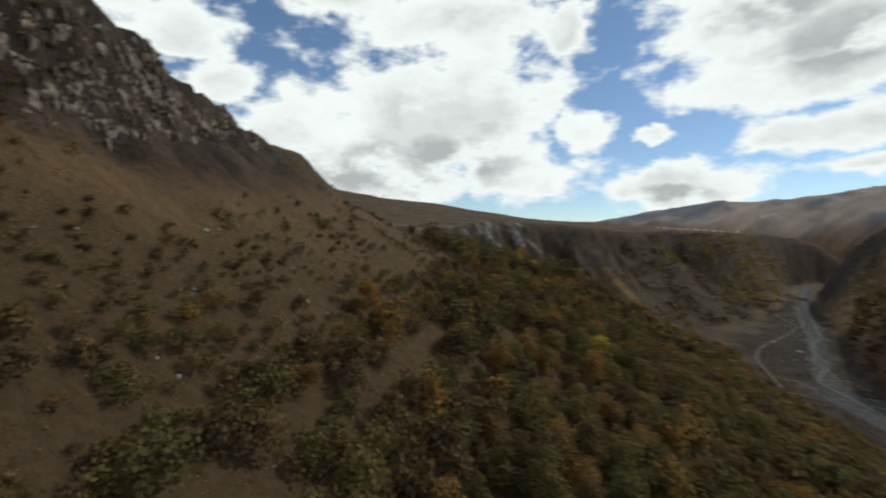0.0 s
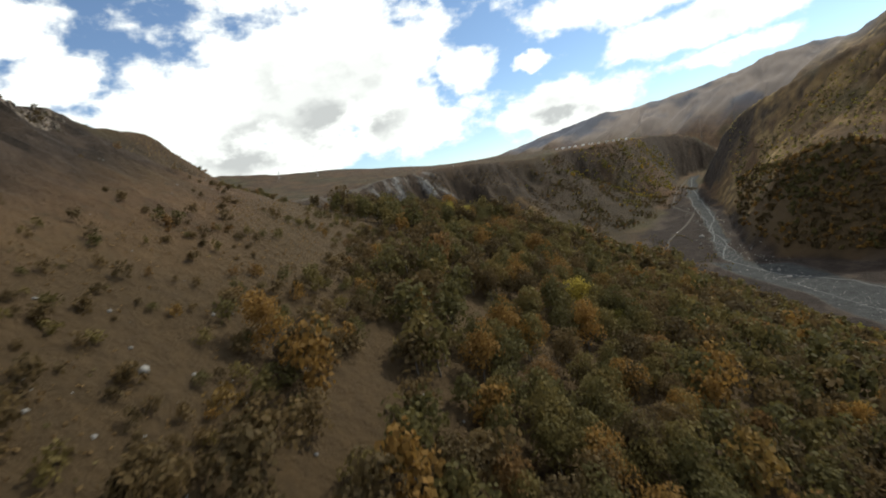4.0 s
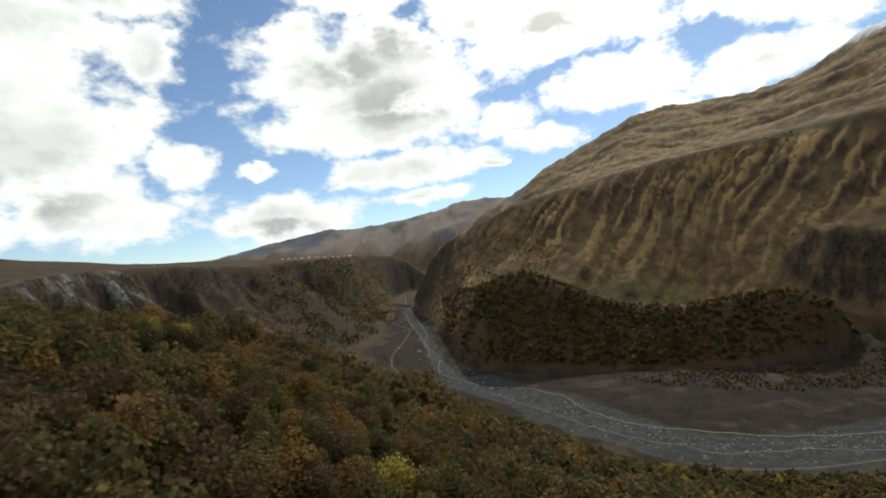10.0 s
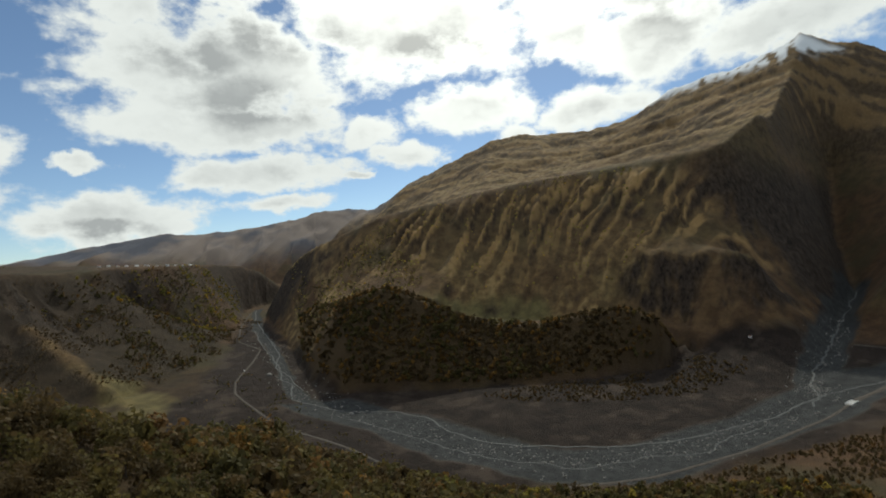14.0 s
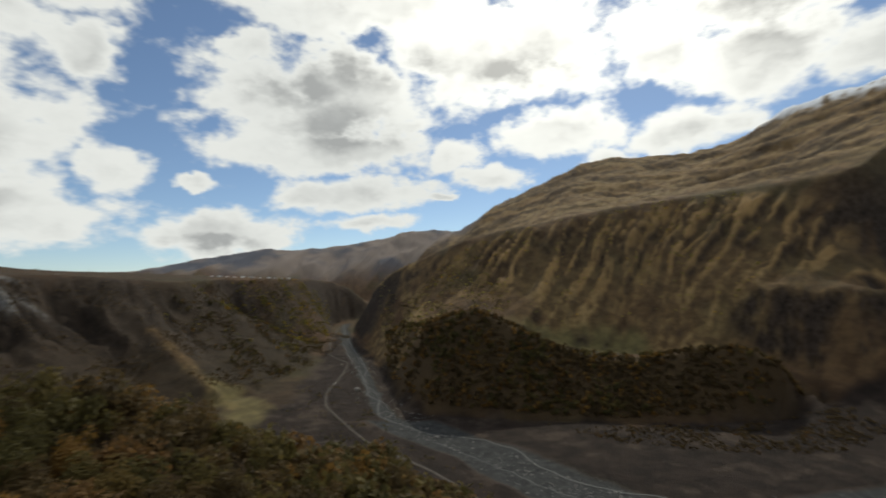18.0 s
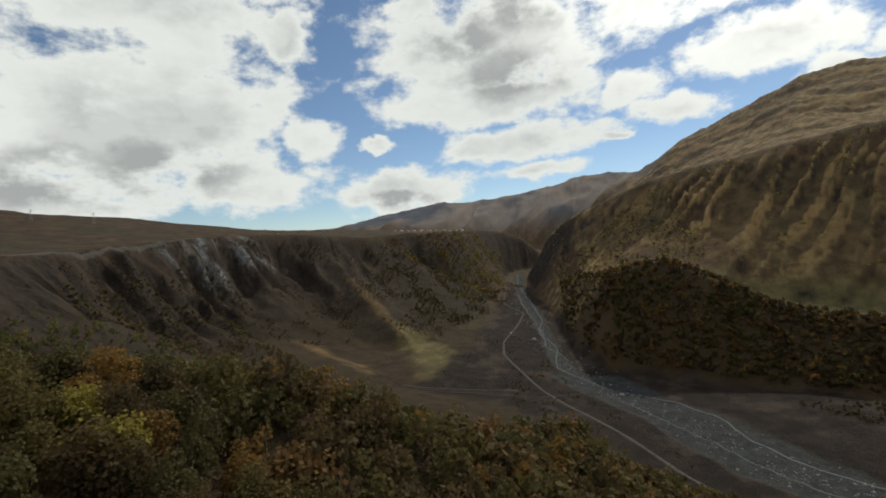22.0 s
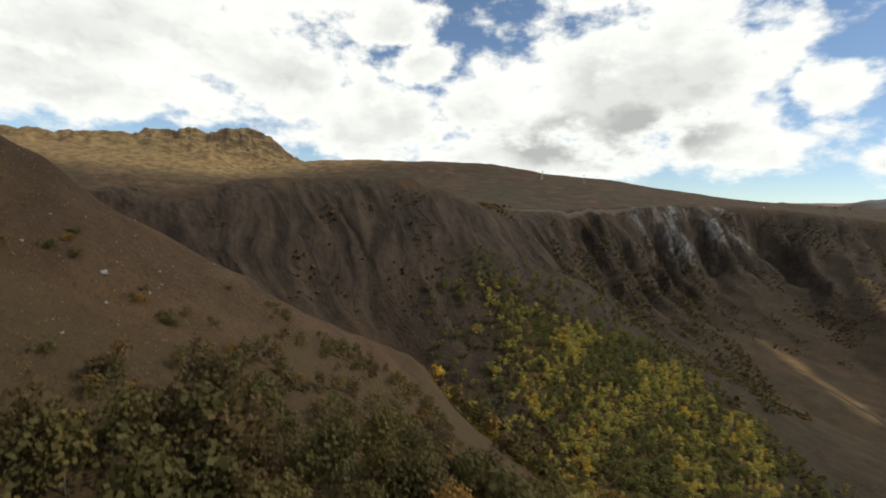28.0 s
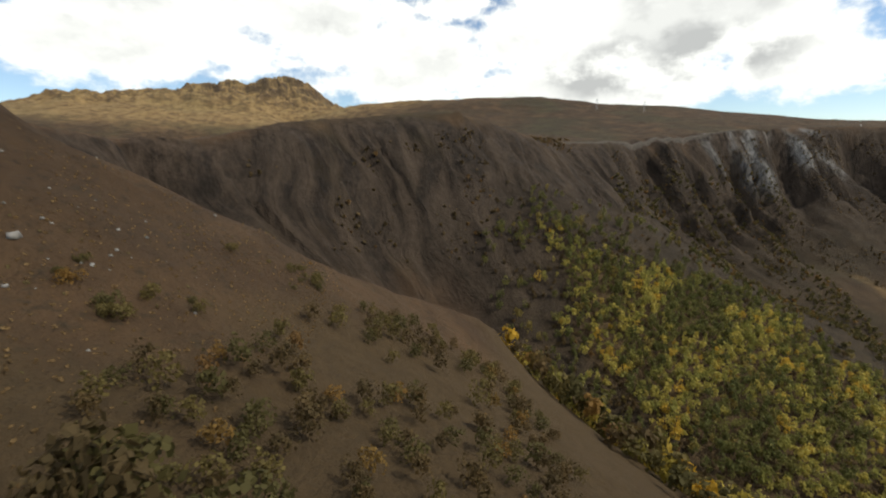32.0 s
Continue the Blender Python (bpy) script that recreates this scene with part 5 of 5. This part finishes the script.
def strip(name, label, line, width, lift, mat, wander=0.0, seed=1, step=6.0, kind="structure", category="road", thick=0.5):
    """A ribbon laid along the ground, with edges that turn down into it."""
    pts = []
    for (ax, ay), (bx, by) in zip(line, line[1:]):
        n = max(1, int(math.hypot(bx - ax, by - ay) / step))
        pts += [(ax + (bx - ax) * k / n, ay + (by - ay) * k / n) for k in range(n)]
    pts.append(line[-1])
    p = np.array(pts)
    for _ in range(6):
        p[1:-1] = (p[:-2] + 2 * p[1:-1] + p[2:]) / 4
    s = np.arange(len(p)) * step
    if wander:
        d = np.gradient(p, axis=0)
        nrm = np.stack([-d[:, 1], d[:, 0]], 1) / np.maximum(np.linalg.norm(d, axis=1, keepdims=True), 1e-6)
        p = p + nrm * (wander * (1.6 * grad_noise(s / 90, s * 0 + seed, 5) + 0.7 * grad_noise(s / 32, s * 0 + seed, 6)))[:, None]
    d = np.gradient(p, axis=0)
    nrm = np.stack([-d[:, 1], d[:, 0]], 1) / np.maximum(np.linalg.norm(d, axis=1, keepdims=True), 1e-6)
    w = width * (1 + 0.35 * grad_noise(s / 40, s * 0 + seed, 9)) * 0.5
    cols = []
    for k, dz in ((-1.25, -thick), (-1.0, lift), (0.0, lift), (1.0, lift), (1.25, -thick)):
        q = p + nrm * (w * k)[:, None]
        cols.append(np.column_stack([q, height(q[:, 0], q[:, 1]) + dz]))
    top = np.max([c[:, 2] for c in cols[1:4]], axis=0)
    for c in cols[1:4]:
        c[:, 2] = c[:, 2] * 0.3 + top * 0.7
    v = np.stack(cols, 1)
    n = len(p)
    i = (np.arange(n - 1)[:, None] * 5 + np.arange(4)[None, :])
    f = np.stack([i, i + 1, i + 6, i + 5], -1).reshape(-1, 4)
    ob = new(name, mesh_from(name, v.reshape(-1, 3), f, mat))
    return tagged(ob, label, category, kind=kind)


strip("valley_road", "pale gravel road along the valley floor", [(-178, 2649), (-185, 2300), (-188, 2086), (-176, 1881), (-98, 1745), (-114, 1571), (-142, 1343), (-134, 1239), (-96, 1143), (-45, 1027), (-10, 960), (75, 829), (130, 720), (183, 643), (300, 568), (450, 535), (618, 534), (741, 550), (846, 563), (930, 585)], 5.5, 0.5, ROAD_GRIT)
strip("valley_road", "pale gravel road beyond the bridge", [(957, 591), (1073, 606), (1256, 640), (1420, 625), (1560, 590)], 9.0, 0.5, ROAD_GRIT)
strip("yard_track", "gravel yard track beside the white building", [(1291, 783), (1330, 735), (1317, 705), (1247, 655)], 7.0, 0.4, ROAD_GRIT, thick=0.8)
strip("plateau_road", "pale road along the plateau edge", [(-895, 640), (-945, 820), (-1005, 1085), (-1005, 1290), (-1000, 1480), (-965, 1610), (-900, 1720)], 7.0, 0.8, ROAD_GRIT, thick=1.5)
strip("spur_track", "pale track crossing the valley floor", [(-330, 1010), (-200, 1000), (-90, 1015)], 3.0, 0.3, ROAD_GRIT)
strip("main_stream", "pale braided river channel on gravel", [(-163, 2766), (-140, 2343), (-101, 2053), (-65, 1844), (-39, 1687), (-46, 1493), (-29, 1438), (-37, 1364), (0, 1319), (-13, 1183), (40, 1130), (97, 1060), (207, 985), (250, 930), (262, 850), (300, 765), (398, 690), (494, 640), (600, 615), (771, 612), (960, 640), (1249, 620), (1843, 601)], 3.0, 0.35, WATER_M, 6.0, 2, 4.0, category="water")
strip("side_channel", "thin side channel of the braided river", [(-128, 2060), (-104, 1850), (-64, 1650), (-20, 1420), (20, 1250)], 2.4, 0.3, WATER_M, 8.0, 3, 4.0, category="water")
strip("side_channel", "thin side channel over the gravel bar", [(100, 1000), (190, 860), (260, 720), (380, 610), (560, 570), (720, 590)], 2.2, 0.3, WATER_M, 12.0, 4, 4.0, category="water")
strip("side_channel", "small stream down the gravel fan", [(1785, 1055), (1407, 885), (1190, 785), (1010, 700), (930, 640), (880, 612)], 3.5, 0.3, WATER_M, 10.0, 7, 4.0, category="water")
STREAM_M = plain("dark_eroded_stream_bank", (0.035, 0.028, 0.022), 0.9, 0.4, 0.5)
strip("eroded_stream", "dark eroded stream cut across the valley floor", [(-516, 1090), (-426, 1079), (-329, 1011), (-223, 983), (-176, 986), (-130, 978), (-72, 976), (-40, 985), (30, 1010)], 5.0, 0.25, STREAM_M, 3.0, 8, 4.0, category="stream")
bm = bmesh.new()
bmesh.ops.create_circle(bm, cap_ends=True, segments=40, radius=1.0)
for v in bm.verts:
    v.co = Vector((1458 + v.co.x * 46 * (1 + 0.15 * math.sin(v.co.y * 3)), 713 + v.co.y * 34, 0))
zp = float(np.max(height([v.co.x for v in bm.verts], [v.co.y for v in bm.verts]))) + 0.2
for v in bm.verts:
    v.co.z = zp
pond = part("pond", bm, POND_M, None)
tagged(pond, "small dark green pond beside the track", "pond", kind="structure")

# ---------------------------------------------------------------- bridge, building, huts, village, pylons, vehicles
def bridge():
    root = new("road_bridge")
    z = float(height(943, 588)) + 1.2
    root.matrix_basis = pose(943, 588, z, 0, 0, 11)
    part("deck", boxed(-14, 14, -5, 5, -0.9, 0.0, bevel=0.08), CONCRETE, root)
    for sgn in (-1, 1):
        part("parapet", boxed(-14, 14, sgn * 5 - 0.25, sgn * 5 + 0.25, 0.0, 1.1, bevel=0.05), WHITE, root, "white painted parapet")
        part("abutment", boxed(sgn * 13 - 1.5, sgn * 13 + 1.5, -5.5, 5.5, -5.0, -0.9, bevel=0.1), CONCRETE, root)
        part("wing_wall", boxed(sgn * 13 - 0.5, sgn * 13 + 0.5, -9, -5.5, -4.0, -0.2, bevel=0.08), CONCRETE, root)
    return tagged(root, "short concrete road bridge with white parapets over the side stream", "bridge")


def gable(w, l, h, rise, over=0.5, t=0.25):
    """A pitched roof with thickness over a plan w by l."""
    bm = bmesh.new()
    for sgn in (-1, 1):
        a, b = Vector((0, 0, h + rise)), Vector((sgn * (w / 2 + over), 0, h - over * rise / (w / 2)))
        vs = []
        for y in (-l / 2 - over, l / 2 + over):
            for p in (a, b, b + Vector((0, 0, t)), a + Vector((0, 0, t))):
                vs.append(bm.verts.new((p.x, y, p.z)))
        for f in ((0, 1, 2, 3), (7, 6, 5, 4), (0, 4, 5, 1), (1, 5, 6, 2), (2, 6, 7, 3), (3, 7, 4, 0)):
            bm.faces.new([vs[i] for i in f])
    return bm


def house_walls(w, l, h, rise):
    bm = bmesh.new()
    lo = [bm.verts.new(p) for p in ((-w / 2, -l / 2, -1.5), (w / 2, -l / 2, -1.5), (w / 2, l / 2, -1.5), (-w / 2, l / 2, -1.5))]
    hi = [bm.verts.new(p) for p in ((-w / 2, -l / 2, h), (w / 2, -l / 2, h), (w / 2, l / 2, h), (-w / 2, l / 2, h))]
    top = [bm.verts.new((0, -l / 2, h + rise)), bm.verts.new((0, l / 2, h + rise))]
    bm.faces.new((lo[0], lo[1], hi[1], top[0], hi[0]))
    bm.faces.new((lo[2], lo[3], hi[3], top[1], hi[2]))
    bm.faces.new((lo[1], lo[2], hi[2], hi[1]))
    bm.faces.new((lo[3], lo[0], hi[0], hi[3]))
    bm.faces.new(lo[::-1])
    return bm


def window(root, x, y, z, w, h, side):
    """A framed window proud of a wall that faces along x (side +-1) or y (side +-2)."""
    k = 1 if side > 0 else -1
    if abs(side) == 1:
        fr = part("window", boxed(x - 0.06, x + 0.06, y - w / 2 - 0.12, y + w / 2 + 0.12, z - 0.12, z + h + 0.12), WHITE, root)
        part("pane", boxed(x + k * 0.05, x + k * 0.10, y - w / 2, y + w / 2, z, z + h), GLASS_M, fr)
    else:
        fr = part("window", boxed(x - w / 2 - 0.12, x + w / 2 + 0.12, y - 0.06, y + 0.06, z - 0.12, z + h + 0.12), WHITE, root)
        part("pane", boxed(x - w / 2, x + w / 2, y + k * 0.05, y + k * 0.10, z, z + h), GLASS_M, fr)


def white_building():
    root = new("depot_building")
    root.matrix_basis = pose(1186, 642, float(height(1186, 642)) + 0.4, 0, 0, 28)
    part("hall", house_walls(12, 22, 5.0, 1.8), CONCRETE, root)
    part("roof", gable(12, 22, 5.0, 1.8, 0.7), WHITE, root, "white sheet metal roof")
    wing = part("wing", boxed(7.0, 16.0, -11, -2, -1.5, 4.0, bevel=0.05), WHITE, root, "white flat-roofed wing")
    part("parapet", boxed(6.8, 16.2, -11.2, -1.8, 4.0, 4.5, bevel=0.04), WHITE, wing)
    part("shed", boxed(7.5, 15.0, 2.0, 10.0, -1.5, 3.2, bevel=0.05), DARK, root, "dark open shed")
    part("shed_roof", boxed(7.0, 15.6, 1.4, 10.6, 3.2, 3.5, bevel=0.03), WHITE, root)
    part("gate", boxed(-6.15, -6.0, -3, 3, -0.2, 4.0), DARK, root, "dark sliding gate")
    for y in (-8, -5, 5, 8):
        window(root, -6.05, y, 1.2, 1.6, 1.4, -1)
    return tagged(root, "white roofed depot building on the gravel yard", "building")


def village_house(w, l, roof):
    root = new("village_house")
    part("walls", house_walls(w, l, 4.5, 2.2), WHITE, root, "whitewashed walls")
    part("roof", gable(w, l, 4.5, 2.2), roof, root)
    for y in (-l / 4, l / 4):
        window(root, w / 2 + 0.02, y, 1.4, 1.3, 1.5, 1)
        window(root, -w / 2 - 0.02, y, 1.4, 1.3, 1.5, -1)
    window(root, 0.0, -l / 2 - 0.02, 1.4, 1.4, 1.5, -2)
    part("door", boxed(1.6, 2.6, -l / 2 - 0.1, -l / 2 + 0.02, -0.2, 2.1), DARK, root)
    part("chimney", boxed(-0.4, 0.4, 1.0, 1.8, 5.0, 8.0, bevel=0.03), CONCRETE, root)
    return tagged(root, "small whitewashed village house with a pitched roof", "house", "houses of the plateau village")


def pylon():
    root = new("power_pylon")
    for sx in (-1, 1):
        for sy in (-1, 1):
            bm = bmesh.new()
            a, b = Vector((sx * 3.2, sy * 3.2, -1)), Vector((sx * 0.5, sy * 0.5, 38))
            m = Matrix.Translation((a + b) / 2) @ (b - a).to_track_quat("Z", "Y").to_matrix().to_4x4()
            bmesh.ops.create_cone(bm, cap_ends=True, segments=6, radius1=0.26, radius2=0.18, depth=(b - a).length, matrix=m)
            part("leg", bm, STEEL, root)
    for z in (8, 16, 23, 29, 34):
        r = 3.2 - 2.7 * z / 38
        bm = bmesh.new()
        box(bm, -r, r, -r - 0.12, -r + 0.12, z - 0.12, z + 0.12)
        box(bm, -r, r, r - 0.12, r + 0.12, z - 0.12, z + 0.12)
        box(bm, -r - 0.12, -r + 0.12, -r, r, z - 0.12, z + 0.12)
        box(bm, r - 0.12, r + 0.12, -r, r, z - 0.12, z + 0.12)
        part("brace", bm, STEEL, root)
    for z, w in ((28, 6), (32, 7), (36, 5)):
        arm = part("cross_arm", boxed(-w, w, -0.25, 0.25, z, z + 0.5, bevel=0.03), STEEL, root)
        for sgn in (-1, 1):
            part("insulator", boxed(sgn * w - 0.15, sgn * w + 0.15, -0.15, 0.15, z - 1.6, z), CONCRETE, arm)
    return tagged(root, "grey lattice power pylon on the plateau skyline", "pylon", "pylons on the plateau")


def van(colour, label):
    root = new("van")
    part("body", boxed(-1.0, 1.0, -2.7, 1.6, 0.45, 2.3, bevel=0.18), colour, root)
    part("bonnet", boxed(-0.95, 0.95, 1.6, 2.6, 0.45, 1.3, bevel=0.15), colour, root)
    part("windscreen", boxed(-0.85, 0.85, 1.55, 1.68, 1.35, 2.1, bevel=0.02), GLASS_M, root)
    for sx in (-1, 1):
        part("side_window", boxed(sx * 1.0 - 0.02, sx * 1.0 + 0.02, -0.2, 1.3, 1.35, 2.0), GLASS_M, root)
        part("headlight", boxed(sx * 0.7 - 0.15, sx * 0.7 + 0.15, 2.58, 2.64, 0.8, 1.0), CONCRETE, root)
        for y in (-1.7, 1.7):
            bm = bmesh.new()
            bmesh.ops.create_cone(bm, cap_ends=True, segments=16, radius1=0.42, radius2=0.42, depth=0.26, matrix=pose(sx * 0.95, y, 0.42, 0, 90, 0))
            wheel = part("wheel", bm, RUBBER, root)
            bm = bmesh.new()
            bmesh.ops.create_cone(bm, cap_ends=True, segments=12, radius1=0.24, radius2=0.24, depth=0.05, matrix=pose(sx * 1.09, y, 0.42, 0, 90, 0))
            part("rim", bm, STEEL, wheel)
    return tagged(root, label, "van")


bridge()
white_building()
hut = new("hut")
hut.matrix_basis = pose(1038, 851, float(height(1038, 851)), 0, 0, 20)
part("walls", house_walls(5, 6, 2.6, 1.2), WHITE, hut)
part("roof", gable(5, 6, 2.6, 1.2, 0.3, 0.15), ROOF_RED, hut)
part("door", boxed(-0.5, 0.5, -3.08, -2.98, 0, 2.0), DARK, hut)
tagged(hut, "small white hut on the river terrace", "hut")
beam = new("pipe_crossing")
beam.matrix_basis = pose(1470, 911, float(height(1470, 911)) + 2.5, 0, 0, -12)
bm = bmesh.new()
bmesh.ops.create_cone(bm, cap_ends=True, segments=12, radius1=0.7, radius2=0.7, depth=34, matrix=pose(0, 0, 0.8, 0, 90, 0))
part("pipe", bm, CONCRETE, beam)
for x in (-16, 0, 16):
    part("support", boxed(x - 0.8, x + 0.8, -1, 1, -5, 0.4, bevel=0.05), CONCRETE, beam)
tagged(beam, "pale pipe crossing the gravel fan on concrete supports", "pipe")
g = random.Random(5)
models = [village_house(8, 11, ROOF_RED), village_house(9, 13, STEEL), village_house(7, 9, ROOF_RED)]
spots = [(-740, 2372), (-710, 2385), (-680, 2400), (-645, 2392), (-610, 2402), (-570, 2420), (-535, 2415), (-500, 2440), (-470, 2448), (-440, 2470), (-415, 2490), (-590, 2450), (-660, 2440)]
for i, (x, y) in enumerate(spots):
    m = pose(x, y, float(height(x, y)) + 0.4, 0, 0, g.uniform(0, 180))
    if i < 3:
        models[i].matrix_basis = m
    else:
        copy_thing(models[i % 3], m)
py = pylon()
for i, (x, y) in enumerate(((-1520, 1418), (-1620, 1290))):
    m = pose(x, y, float(height(x, y)), 0, 0, 40)
    if i:
        copy_thing(py, m)
    else:
        py.matrix_basis = m
v1 = van(WHITE, "white van on the valley gravel road")
v1.matrix_basis = pose(-128, 1456, float(height(-128, 1456)) + 0.75, 0, 0, 15)
v2 = van(WHITE, "white van on the plateau road")
v2.matrix_basis = pose(-955, 1630, float(height(-955, 1630)) + 1.3, 0, 0, 40)

# boulders on the river bed, too many to count
def boulders(name, label, line, n, spread, size, seed):
    gg = np.random.default_rng(seed)
    cub = np.array([[-1, -1, -1], [1, -1, -1], [1, 1, -1], [-1, 1, -1], [-0.7, -0.6, 0.8], [0.7, -0.7, 0.7], [0.6, 0.7, 0.9], [-0.6, 0.6, 0.6]]) * 0.5
    fq = np.array([[0, 3, 2, 1], [4, 5, 6, 7], [0, 1, 5, 4], [1, 2, 6, 5], [2, 3, 7, 6], [3, 0, 4, 7]])
    seg = gg.integers(0, len(line) - 1, n)
    t = gg.uniform(0, 1, n)
    a, b = np.array(line)[seg], np.array(line)[seg + 1]
    p = a + (b - a) * t[:, None] + gg.normal(size=(n, 2)) * spread
    s = size * np.exp(gg.normal(size=n) * 0.55)
    v = cub[None] * s[:, None, None] * gg.uniform(0.6, 1.3, (n, 8, 3))
    an = gg.uniform(0, 6.28, n)
    c, q = np.cos(an)[:, None], np.sin(an)[:, None]
    out = np.stack([v[..., 0] * c - v[..., 1] * q + p[:, :1], v[..., 0] * q + v[..., 1] * c + p[:, 1:], v[..., 2] * 0.7 + (height(p[:, 0], p[:, 1]) + s * 0.15)[:, None]], -1)
    f = (fq[None] + (np.arange(n) * 8)[:, None, None]).reshape(-1, 4)
    tagged(new(name, mesh_from(name, out.reshape(-1, 3), f, STONE)), label, "boulders", kind="stuff")


boulders("boulders", "grey boulders strewn over the gravel bed", [(865, 615), (586, 590), (400, 610), (265, 760), (100, 1050), (-15, 1330), (-90, 1900)], 1500, 26, 1.5, 3)
boulders("boulders", "boulders on the gravel fan", [(943, 640), (1000, 690), (1407, 888)], 400, 18, 1.8, 4)
boulders("slope_stones", "pale stones scattered on the bare hillside", [(-40, -60), (-20, -100), (-10, -140), (-150, 20), (-220, 70), (-240, 110)], 240, 14, 0.4, 5)

bushline = [(-1256, 2030), (-1262, 2022), (-1110, 2120), (-1060, 2150), (-1020, 2170), (-985, 2190)]
woods("skyline_bushes", "dark bushes on the plateau skyline", LEAF_OLIVE, np.array([p[0] for p in bushline], float), np.array([p[1] for p in bushline], float), 4.0, 60, 0.25, 61, 0.8, "bushes")
